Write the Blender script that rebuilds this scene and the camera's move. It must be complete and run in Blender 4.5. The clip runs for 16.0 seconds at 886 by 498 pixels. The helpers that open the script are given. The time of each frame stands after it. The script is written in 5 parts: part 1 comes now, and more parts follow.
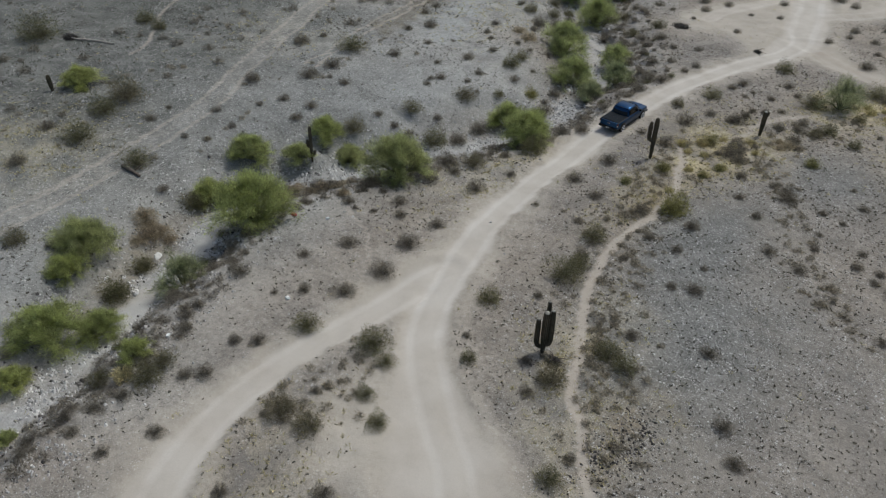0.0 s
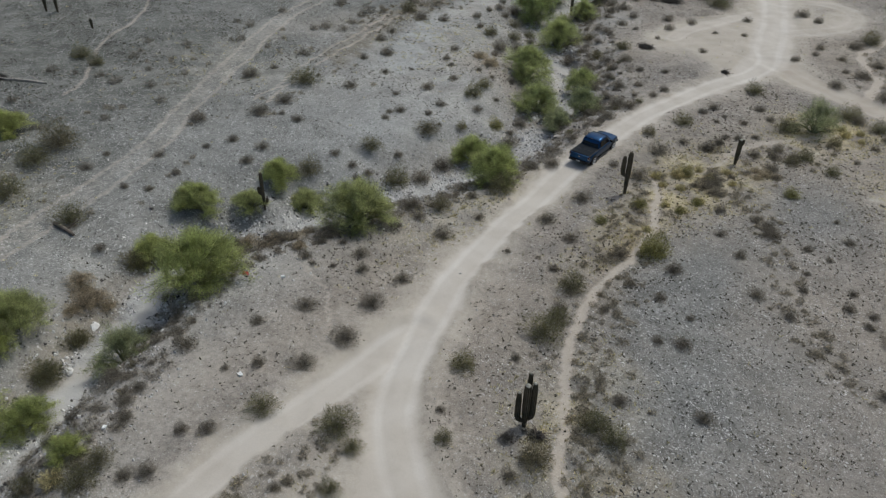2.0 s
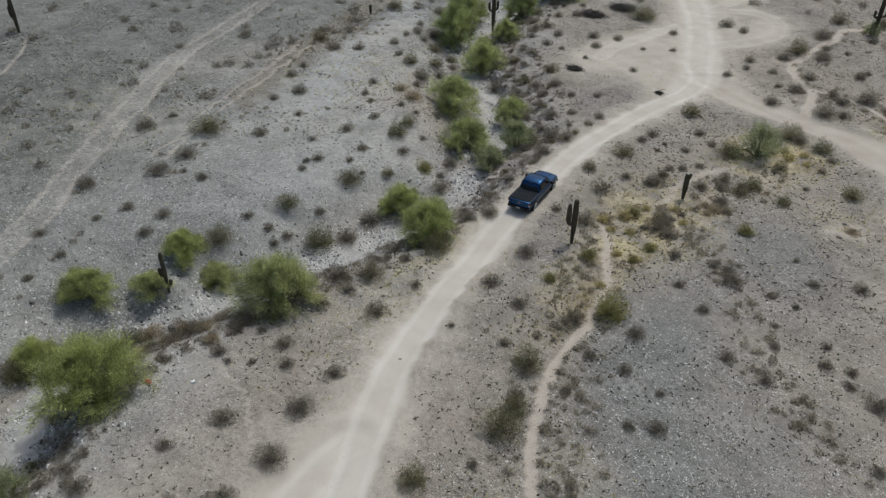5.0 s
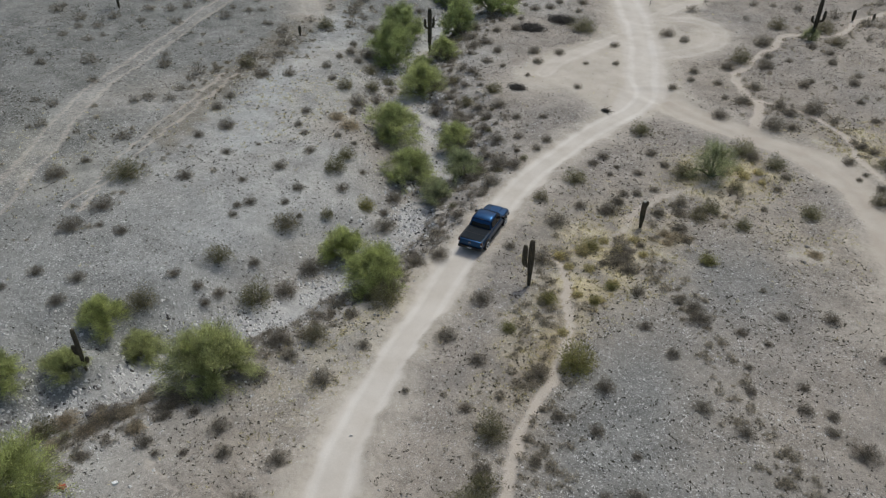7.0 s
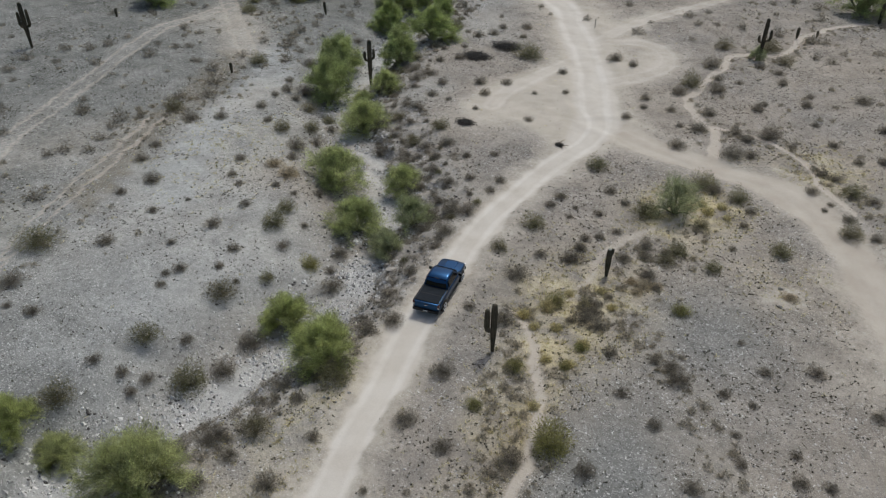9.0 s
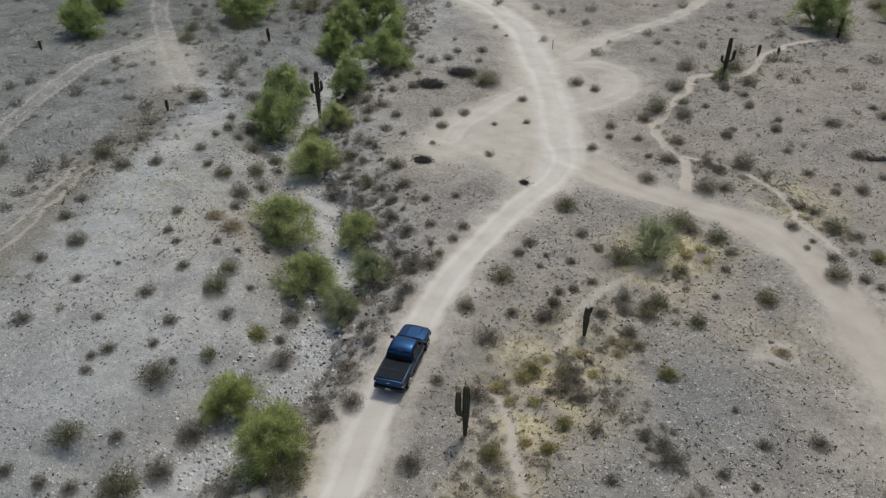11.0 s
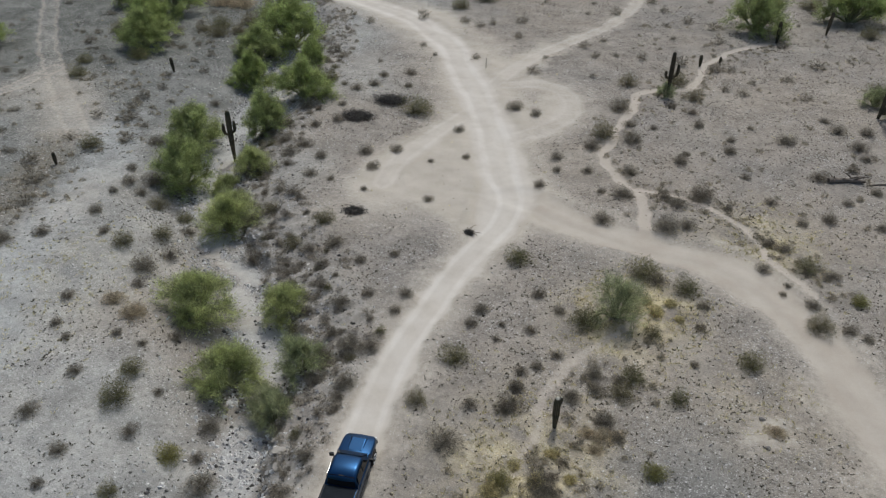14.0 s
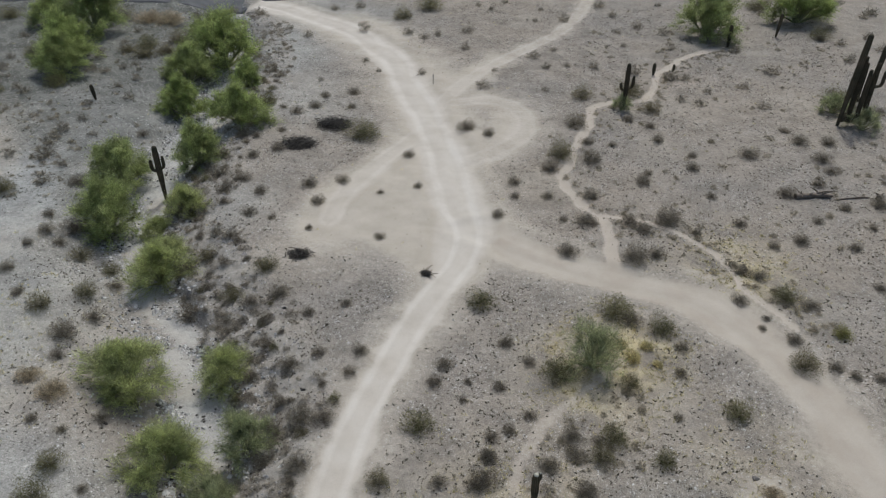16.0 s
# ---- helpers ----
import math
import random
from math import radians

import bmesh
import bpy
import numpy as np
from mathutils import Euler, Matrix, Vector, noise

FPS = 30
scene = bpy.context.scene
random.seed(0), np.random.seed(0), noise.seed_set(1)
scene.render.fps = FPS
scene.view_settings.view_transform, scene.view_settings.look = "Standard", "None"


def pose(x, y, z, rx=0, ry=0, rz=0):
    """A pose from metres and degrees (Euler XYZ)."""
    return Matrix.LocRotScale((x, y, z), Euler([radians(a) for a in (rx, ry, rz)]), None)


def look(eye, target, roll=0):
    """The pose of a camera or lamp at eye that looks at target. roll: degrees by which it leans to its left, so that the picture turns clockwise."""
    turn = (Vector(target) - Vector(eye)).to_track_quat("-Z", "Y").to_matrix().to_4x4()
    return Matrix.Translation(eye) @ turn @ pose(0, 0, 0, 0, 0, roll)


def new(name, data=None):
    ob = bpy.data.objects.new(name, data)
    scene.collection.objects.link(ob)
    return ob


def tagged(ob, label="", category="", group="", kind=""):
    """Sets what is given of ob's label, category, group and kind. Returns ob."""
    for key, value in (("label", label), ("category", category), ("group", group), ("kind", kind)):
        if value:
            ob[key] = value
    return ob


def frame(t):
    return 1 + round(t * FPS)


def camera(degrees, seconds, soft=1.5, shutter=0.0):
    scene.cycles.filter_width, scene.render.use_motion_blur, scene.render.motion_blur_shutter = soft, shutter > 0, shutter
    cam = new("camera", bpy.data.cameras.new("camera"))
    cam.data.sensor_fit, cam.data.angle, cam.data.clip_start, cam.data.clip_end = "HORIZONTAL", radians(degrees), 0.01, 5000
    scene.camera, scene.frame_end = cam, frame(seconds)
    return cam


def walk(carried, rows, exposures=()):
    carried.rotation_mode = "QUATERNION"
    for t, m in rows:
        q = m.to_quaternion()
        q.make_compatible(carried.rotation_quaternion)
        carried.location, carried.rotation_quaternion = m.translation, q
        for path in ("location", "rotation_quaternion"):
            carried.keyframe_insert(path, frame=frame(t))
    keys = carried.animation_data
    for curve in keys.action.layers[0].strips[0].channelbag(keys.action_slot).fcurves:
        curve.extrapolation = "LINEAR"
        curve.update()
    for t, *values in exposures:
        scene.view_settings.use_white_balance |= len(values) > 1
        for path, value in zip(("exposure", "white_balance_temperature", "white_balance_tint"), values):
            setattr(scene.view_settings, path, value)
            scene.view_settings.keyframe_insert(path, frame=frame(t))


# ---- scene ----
cam = camera(61.6, 16.0, 1.2)
METRES, EYE, TILT, LEAN, TURN = 47.1, 32.5, 0.0, 0.0, 43.0
ROWS = [
    (0.0, 0.0, 0.0, 0.0, 0.84, -36.48, -1.14),
    (0.5, -0.0017, 0.0287, 0.0003, 0.1, -36.29, -1.09),
    (1.0, -0.0025, 0.0574, 0.0009, -0.78, -36.11, -1.05),
    (1.5, -0.0027, 0.0861, 0.0018, -1.7, -35.95, -1.02),
    (2.0, -0.0028, 0.1153, 0.0027, -2.67, -35.76, -0.99),
    (2.5, -0.0024, 0.1447, 0.0042, -3.74, -35.61, -0.95),
    (3.0, -0.002, 0.174, 0.0057, -4.86, -35.55, -0.91),
    (3.5, -0.0004, 0.203, 0.0068, -5.96, -35.51, -0.85),
    (6.0, 0.0143, 0.3458, 0.0114, -12.01, -35.53, -0.65),
    (6.5, 0.0199, 0.3744, 0.0127, -13.35, -35.44, -0.6),
    (7.0, 0.0258, 0.4036, 0.0134, -14.68, -35.33, -0.55),
    (7.5, 0.0324, 0.4334, 0.0135, -15.97, -35.15, -0.5),
    (8.0, 0.0398, 0.4637, 0.0139, -17.18, -34.9, -0.46),
    (8.5, 0.0481, 0.4944, 0.0148, -18.33, -34.61, -0.43),
    (9.0, 0.0569, 0.5257, 0.0159, -19.45, -34.31, -0.41),
    (11.5, 0.1147, 0.6899, 0.0229, -24.27, -33.75, -0.3),
    (12.0, 0.1272, 0.7214, 0.0246, -25.23, -33.77, -0.27),
    (12.5, 0.1397, 0.7523, 0.0256, -26.23, -33.8, -0.25),
    (13.0, 0.1529, 0.7828, 0.0273, -27.24, -33.87, -0.22),
    (13.5, 0.1667, 0.8127, 0.0287, -28.3, -33.97, -0.18),
    (14.0, 0.1809, 0.8422, 0.0299, -29.42, -34.16, -0.14),
    (14.5, 0.195, 0.8711, 0.0308, -30.61, -34.25, -0.11),
    (15.0, 0.2099, 0.8993, 0.0321, -31.79, -34.32, -0.08),
    (15.5, 0.2247, 0.9276, 0.0333, -32.97, -34.37, -0.05),
    (16.0, 0.2405, 0.9548, 0.0345, -34.05, -34.39, -0.01),
]
walk(cam, [(t, pose(0, 0, EYE, TILT, LEAN, TURN) @ pose(METRES * x, METRES * y, METRES * z, 90 + pitch, roll, yaw)) for t, x, y, z, yaw, pitch, roll in ROWS],
     exposures=[(0.0, -0.55, 6120, 3), (3.5, -0.43, 6170, 3), (8.0, -0.34, 6200, 4), (13.0, -0.32, 6180, 4), (16.0, -0.33, 6150, 4)])

# ---------------------------------------------------------------- daylight: a high sun ahead, veiled by haze
SUN_HEIGHT, SUN_TURN = 60.0, 4.0
world = bpy.data.worlds.new("sky")
scene.world = world
world.use_nodes = True
sky = world.node_tree.nodes.new("ShaderNodeTexSky")
sky.sky_type, sky.sun_disc = "NISHITA", False
sky.sun_elevation, sky.sun_rotation = radians(SUN_HEIGHT), radians(SUN_TURN)
sky.dust_density, sky.air_density = 4.5, 1.0
background = world.node_tree.nodes["Background"]
background.inputs["Strength"].default_value = 0.138
world.node_tree.links.new(sky.outputs["Color"], background.inputs["Color"])
lamp = bpy.data.lights.new("sun", "SUN")
lamp.energy, lamp.angle, lamp.color = 2.1, radians(3), (1.0, 0.955, 0.9)
sun = new("sun", lamp)
toward = Vector((math.sin(radians(SUN_TURN)) * math.cos(radians(SUN_HEIGHT)), math.cos(radians(SUN_TURN)) * math.cos(radians(SUN_HEIGHT)), math.sin(radians(SUN_HEIGHT))))
sun.matrix_world = look(toward * 100, (0, 0, 0))

# ---------------------------------------------------------------- lie of the land
WASH = [(-35, -8), (-37.8, 3.4), (-39.3, 7.7), (-41.0, 12.4), (-43.4, 16.9), (-45.5, 21.2), (-47.4, 26), (-46.9, 32), (-45.2, 36.6), (-43, 42.8), (-40.4, 50),
        (-38.9, 56), (-39.4, 60.5), (-40.2, 65), (-42.1, 70.3), (-44.5, 73.8), (-47, 77.1), (-50.6, 81.4), (-54.4, 86.1), (-57, 90), (-58.8, 96), (-60.2, 103.8), (-61.4, 112),
        (-62.8, 123), (-66, 135), (-72, 147), (-80, 170)]
ROADS = {
    "main": (1.5, [(34, -22), (10, -5), (-6, 7), (-14.8, 17.2), (-19.2, 20.4), (-24.1, 24.3), (-27.1, 29.5), (-29.6, 36.0), (-31, 43), (-31.8, 50.5), (-32.5, 58), (-32.7, 65.5),
                    (-31.9, 74.2), (-30.6, 81), (-28.7, 88.5), (-29, 94.5), (-30.5, 99), (-33.5, 108.6), (-37.8, 119.5), (-43.9, 132.9), (-52.3, 142.8), (-61, 149.2), (-69, 153.5)]),
    "left": (1.25, [(-28.2, 31), (-28.3, 26.7), (-28.5, 22.9), (-28.8, 17.7), (-28.3, 13.7), (-27.0, 9.5), (-24.5, 5), (-21, 0), (-14, -10), (0, -28)]),
    "right": (1.95, [(-28.0, 93.2), (-22.6, 90.2), (-16.8, 87.8), (-11.9, 86.8), (-8.6, 84.6), (-5.4, 79.3), (-3.5, 73.8), (-1.6, 68.6), (0.5, 60), (5, 46), (14, 30), (34, 8)]),
    "branch": (1.3, [(-35.5, 117), (-34.2, 122), (-31.6, 128.8), (-28.6, 135.3), (-21.6, 148.1), (-18.3, 162.9), (-17, 180)]),
    "loop": (1.7, [(-31.2, 105), (-28.0, 107.4), (-25.2, 112.5), (-26.0, 118.2), (-29.3, 120.6), (-33.4, 119.5)]),
    "cutoff": (1.35, [(-35.4, 114.0), (-36.6, 109.3), (-38.0, 105.3), (-39.3, 101.0), (-40.5, 97.0), (-40.6, 93.0)]),
    "track": (1.4, [(-112, 141), (-104.3, 130), (-94.5, 116.6), (-86.6, 107.9), (-79.3, 99.8), (-74.3, 95)]),
    "far_track": (1.5, [(-88.0, 109.5), (-88.4, 103.3), (-90, 98.1), (-88.8, 91.5), (-86.9, 85.1), (-84.0, 76.5), (-79.5, 62.3), (-70.0, 45.6), (-62.9, 33.8), (-60.3, 27.5), (-57.3, 17.9), (-55.4, 10.5), (-53, 0), (-50, -14), (-47, -30)]),
}
PATHS = [
    (0.32, [(-10.0, 22.1), (-12.9, 25.5), (-16.2, 29.4), (-19.3, 35.5), (-21.2, 40.0), (-21.3, 45.1), (-21.5, 48.0), (-22.2, 51.8), (-22.8, 54.0), (-23.8, 56.1), (-25.0, 58.0), (-26.3, 59.2)]),
    (0.47, [(-16.4, 89.0), (-17.1, 95.5), (-18.5, 98.0), (-20.6, 102.9), (-20.1, 107.6), (-18.4, 115.8), (-17.8, 120.5), (-14.5, 123), (-11.6, 124.4), (-9.4, 132.3), (-5.2, 139.0), (-1.2, 142.3)]),
    (0.3, [(-17.5, 97.2), (-14.2, 96.8), (-11.0, 95.5), (-8.2, 92.6), (-6.8, 88.2), (-4, 84)]),
    (0.4, [(-23.4, 62.5), (-22.5, 66.1), (-22.4, 69.1), (-20.9, 72.6), (-18.7, 75.5), (-16.4, 79.0)], 1),
    (0.28, [(-99.4, 56.4), (-92.8, 50.0), (-90.2, 45.8), (-87.7, 42.2), (-79.9, 36.1), (-77.5, 32.8)], 1),
    (0.26, [(-70.0, 74.1), (-67.1, 63.3), (-65.1, 55.6), (-63.2, 49.9), (-62.2, 45.7)], 1),
    (0.26, [(-71.2, 73.7), (-68.3, 62.9), (-66.3, 55.2), (-64.4, 49.5), (-63.4, 45.3)], 1),
    (0.24, [(-28.6, 20.7), (-31.3, 25.4), (-35.0, 29.2), (-38.5, 30.5)], 1),
]


def smooth_line(points, step=0.6):
    """A Catmull-Rom line through the points of the plan."""
    p = np.array(points, float)
    p = np.vstack([2 * p[0] - p[1], p, 2 * p[-1] - p[-2]])
    out = []
    for a, b, c, d in zip(p, p[1:], p[2:], p[3:]):
        n = max(2, int(np.linalg.norm(c - b) / step))
        u = np.linspace(0, 1, n, endpoint=False)[:, None]
        out.append(0.5 * (2 * b + (c - a) * u + (2 * a - 5 * b + 4 * c - d) * u ** 2 + (3 * b - a - 3 * c + d) * u ** 3))
    return np.vstack(out + [p[-2][None]])


def to_line(x, y, line):
    """Signed distance of the places (x, y) from a line; right of it is positive."""
    x, y = np.atleast_1d(np.asarray(x, float)), np.atleast_1d(np.asarray(y, float))
    best, sign = np.full(x.shape, 1e9), np.ones(x.shape)
    for a, b in zip(line, line[1:]):
        d = b - a
        u = np.clip(((x - a[0]) * d[0] + (y - a[1]) * d[1]) / (d @ d), 0, 1)
        ex, ey = x - a[0] - u * d[0], y - a[1] - u * d[1]
        q = np.hypot(ex, ey)
        near = q < best
        best = np.where(near, q, best)
        sign = np.where(near, np.where(ex * d[1] - ey * d[0] >= 0, 1.0, -1.0), sign)
    return best * sign


def ramp(a, b, v):
    u = np.clip((v - a) / (b - a), 0, 1)
    return u * u * (3 - 2 * u)


def waves(x, y, size, seed, octaves=3):
    """Smooth random relief between about -1 and 1."""
    rng, total = np.random.default_rng(seed), 0.0
    for o in range(octaves):
        for _ in range(4):
            a, f, p = rng.uniform(0, 2 * np.pi), 2 * np.pi / (size / 2 ** o) * rng.uniform(0.7, 1.4), rng.uniform(0, 6.28)
            total = total + np.sin((x * np.cos(a) + y * np.sin(a)) * f + p) * 0.3 / 2 ** (o * 0.8)
    return total


WASH_LINE = smooth_line(WASH, 2.0)


def wash_side(x, y):
    return to_line(x, y, WASH_LINE)


def land(x, y, d=None):
    """The height of the ground."""
    x, y = np.atleast_1d(np.asarray(x, float)), np.atleast_1d(np.asarray(y, float))
    d = wash_side(x, y) if d is None else d
    d = d + 0.7 * waves(x, y, 9, 5, 2)
    right, left = 0.5 * (1 - ramp(1.4, 2.4, d)) + 0.5 * (1 - ramp(2.0, 5.0 + 3.2 * ramp(62, 76, y) * (1 - ramp(98, 112, y)), d)), 1 - ramp(1.5, 9.0, -d)
    z = -2.1 * np.where(d > 0, right, left)
    z = z + 0.9 * ramp(8, 26, -d) * ramp(-10, 20, y)
    z = z + 1.3 * np.exp(-((x + 48.8) ** 2 + (y - 34.7) ** 2) / 3.2)
    return z + 0.10 * waves(x, y, 22, 3, 3) * np.clip(np.hypot(d, 1) / 6, 0.3, 1)

# ---------------------------------------------------------------- materials
class Surface:
    """A node material, written step by step."""

    def __init__(self, name, rough=0.9, metal=0.0, gloss=0.3):
        self.m = bpy.data.materials.new(name)
        self.m.use_nodes = True
        self.t = self.m.node_tree
        self.bsdf = self.t.nodes["Principled BSDF"]
        self.bsdf.inputs["Roughness"].default_value = rough
        self.bsdf.inputs["Metallic"].default_value = metal
        self.bsdf.inputs["Specular IOR Level"].default_value = gloss

    def node(self, kind, **sockets):
        n = self.t.nodes.new(kind)
        for key, value in sockets.items():
            self.put(n.inputs[key.replace("_", " ")], value)
        return n

    def put(self, socket, value):
        if isinstance(value, bpy.types.NodeSocket):
            self.t.links.new(value, socket)
        elif isinstance(value, tuple) and len(value) == 3 and socket.type == "RGBA":
            socket.default_value = (*value, 1)
        else:
            socket.default_value = value

    def place(self):
        return self.node("ShaderNodeTexCoord").outputs["Object"]

    def noise(self, scale, detail=3.0, rough=0.55, vector=None):
        n = self.node("ShaderNodeTexNoise", Scale=scale, Detail=detail, Roughness=rough)
        self.put(n.inputs["Vector"], vector if vector is not None else self.place())
        return n.outputs["Fac"]

    def cells(self, scale, vector=None):
        n = self.node("ShaderNodeTexVoronoi", Scale=scale)
        self.put(n.inputs["Vector"], vector if vector is not None else self.place())
        return n.outputs["Distance"], n.outputs["Color"]

    def span(self, value, a, b, lo=0.0, hi=1.0):
        n = self.node("ShaderNodeMapRange")
        for i, v in enumerate((value, a, b, lo, hi)):
            self.put(n.inputs[i], v)
        return n.outputs[0]

    def sums(self, kind, a, b):
        n = self.node("ShaderNodeMath")
        n.operation = kind
        self.put(n.inputs[0], a), self.put(n.inputs[1], b)
        return n.outputs[0]

    def mix(self, fac, a, b, kind="MIX"):
        n = self.node("ShaderNodeMix")
        n.data_type, n.blend_type = "RGBA", kind
        self.put(n.inputs[0], fac), self.put(n.inputs[6], a), self.put(n.inputs[7], b)
        return n.outputs[2]

    def times(self, colour, value):
        n = self.node("ShaderNodeVectorMath")
        n.operation = "SCALE"
        self.put(n.inputs[0], colour), self.put(n.inputs["Scale"], value)
        return n.outputs[0]

    def mask(self, name):
        n = self.node("ShaderNodeAttribute")
        n.attribute_name = name
        return n.outputs["Fac"]

    def done(self, colour, height=None, strength=0.5, distance=0.05):
        self.put(self.bsdf.inputs["Base Color"], colour)
        if height is not None:
            b = self.node("ShaderNodeBump", Strength=strength, Distance=distance, Height=height)
            self.put(self.bsdf.inputs["Normal"], b.outputs[0])
        return self.m


def ground_material():
    s = Surface("desert_ground", 0.95, 0, 0.15)
    big, mid, fine, grain = s.noise(0.045, 4), s.noise(0.4, 4), s.noise(2.6, 4, 0.65), s.noise(14, 3, 0.7)
    cool = s.mix(s.span(big, 0.4, 0.62), (0.352, 0.344, 0.322), (0.308, 0.307, 0.291))
    warm = s.mix(s.span(big, 0.4, 0.62), (0.295, 0.258, 0.216), (0.252, 0.228, 0.201))
    base = s.mix(s.mask("warm"), cool, warm)
    base = s.mix(s.sums("MULTIPLY", s.mask("grey"), 0.85), base, (0.18, 0.182, 0.173))
    # lens falloff at the upper left, painted as darker ground
    base = s.mix(s.mask("vignette_tint"), base, s.mix(s.span(mid, 0.35, 0.65), (0.10, 0.103, 0.09), (0.152, 0.153, 0.138)))
    base = s.mix(s.sums("MULTIPLY", s.mask("tan"), s.span(mid, 0.35, 0.6)), base, (0.46, 0.395, 0.25))
    base = s.times(base, s.span(mid, 0.3, 0.7, 0.78, 1.16))
    base = s.mix(s.sums("MULTIPLY", s.mask("soil"), s.span(fine, 0.3, 0.65, 0.4, 0.9)), base, s.mix(s.mask("warm"), (0.165, 0.146, 0.113), (0.26, 0.21, 0.135)))
    # gravel: single pebbles, pale and dark, thinning out to smooth silt
    stony = s.span(s.sums("ADD", s.noise(0.16, 3), s.sums("MULTIPLY", s.mask("grey"), 0.22)), 0.36, 0.60)
    silt = s.sums("MULTIPLY", s.span(s.noise(0.11, 4, 0.6), 0.54, 0.68), s.sums("MULTIPLY", s.span(s.mask("speck"), 0, 0.6, 1, 0.2), s.span(s.mask("vignette_tint"), 0, 0.9, 1, 0.35)))
    base = s.mix(s.sums("MULTIPLY", silt, 0.5), base, s.mix(s.mask("warm"), (0.40, 0.392, 0.365), (0.37, 0.335, 0.285)))
    base = s.mix(s.sums("MULTIPLY", s.mask("pale"), s.span(mid, 0.3, 0.6, 0.4, 0.85)), base, (0.36, 0.363, 0.352))
    stony = s.sums("MULTIPLY", stony, s.span(s.mask("pale"), 0, 0.8, 1, 0.35))
    stony = s.sums("MULTIPLY", stony, s.span(silt, 0, 1, 1, 0.15))
    relief = grain
    astray = s.node("ShaderNodeVectorMath")
    astray.operation = "ADD"
    s.put(astray.inputs[0], s.place()), s.put(astray.inputs[1], s.times(s.node("ShaderNodeTexNoise", Vector=s.place(), Scale=3.0, Detail=2.0).outputs["Color"], 0.35))
    heaped = s.span(s.noise(0.9, 4, 0.65), 0.38, 0.62, 0.45, 1.0)
    for scale, amount, pale_few, dark_few in ((17.0, 0.95, 0.72, 0.28), (10.5, 1.0, 0.85, 0.16), (5.6, 1.0, 0.93, 0.08)):
        d, c = s.cells(scale, astray.outputs[0])
        split = s.node("ShaderNodeSeparateColor", Color=c)
        tone, kind = split.outputs[0], split.outputs[1]
        body = s.span(s.sums("ADD", d, s.sums("MULTIPLY", kind, 0.16)), 0.50, 0.38)
        pale_at = s.sums("SUBTRACT", pale_few, s.sums("MULTIPLY", s.mask("speck"), 0.06))
        pale = s.sums("MULTIPLY", s.sums("GREATER_THAN", tone, pale_at), body)
        dark = s.sums("MULTIPLY", s.sums("LESS_THAN", tone, dark_few), body)
        much = s.sums("MULTIPLY", s.span(stony, 0, 1, amount * 0.22, amount), heaped)
        base = s.mix(s.sums("MULTIPLY", dark, much), base, (0.07, 0.066, 0.06))
        base = s.mix(s.sums("MULTIPLY", pale, much), base, s.mix(kind, (0.50, 0.485, 0.46), (0.66, 0.65, 0.63)))
        relief = s.sums("ADD", relief, s.sums("MULTIPLY", s.sums("ADD", pale, dark), s.sums("MULTIPLY", much, 1.6)))
    base = s.times(base, s.span(grain, 0.25, 0.75, 0.62, 1.38))
    base = s.times(base, s.span(fine, 0.3, 0.7, 0.8, 1.15))
    ragged = s.sums("MULTIPLY", s.sums("SUBTRACT", fine, 0.5), 0.5)
    edge = lambda name, lo, hi: s.span(s.sums("ADD", s.mask(name), ragged), lo, hi)
    base = s.mix(s.sums("MULTIPLY", edge("bank", 0.3, 0.8), 0.8), base, s.mix(s.span(fine, 0.35, 0.65), (0.255, 0.235, 0.208), (0.365, 0.342, 0.31)))
    # bed of the wash, bare sand, foot trails, wheel tracks
    bed = s.mix(s.span(grain, 0.35, 0.65), (0.36, 0.353, 0.34), (0.49, 0.48, 0.46))
    base = s.mix(s.sums("MULTIPLY", edge("wash", 0.35, 0.8), 0.8), base, s.times(bed, s.span(fine, 0.3, 0.7, 0.75, 1.15)))
    sand = s.mix(s.span(mid, 0.3, 0.7), (0.43, 0.384, 0.322), (0.50, 0.453, 0.39))
    sand = s.mix(s.span(s.mask("wash"), 0.3, 0.8), sand, s.mix(s.span(mid, 0.3, 0.7), (0.42, 0.405, 0.38), (0.50, 0.485, 0.46)))
    base = s.mix(s.sums("MULTIPLY", edge("sand", 0.2, 0.85), 0.92), base, sand)
    base = s.mix(s.sums("MULTIPLY", edge("trail", 0.3, 0.75), 0.9), base, (0.46, 0.405, 0.345))
    road = s.mix(s.span(mid, 0.3, 0.7), (0.375, 0.325, 0.268), (0.435, 0.388, 0.33))
    rut = 0.0
    for lane, worn in (("lane", "worn"), ("side_lane", "side_worn")):
        across = s.sums("ADD", s.mask(lane), s.sums("MULTIPLY", s.sums("SUBTRACT", s.noise(0.09, 2), 0.5), 1.6))
        wheel = s.span(s.sums("ABSOLUTE", s.sums("SUBTRACT", s.sums("ABSOLUTE", across, 0.0), 0.85), 0.0), 0.12, 0.85, 1, 0)
        wave = s.sums("SINE", s.sums("ADD", s.sums("MULTIPLY", across, 5.4), s.sums("MULTIPLY", s.noise(0.05, 2), 9.0)), 0.0)
        streaks = s.sums("MULTIPLY", s.span(wave, -0.3, 0.9), 0.5)
        rut = s.sums("MAXIMUM", rut, s.sums("MULTIPLY", s.sums("MAXIMUM", s.sums("MAXIMUM", wheel, streaks), 0.66), s.mask(worn)))
    rut = s.sums("MULTIPLY", rut, s.span(mid, 0.25, 0.6, 0.55, 1.0))
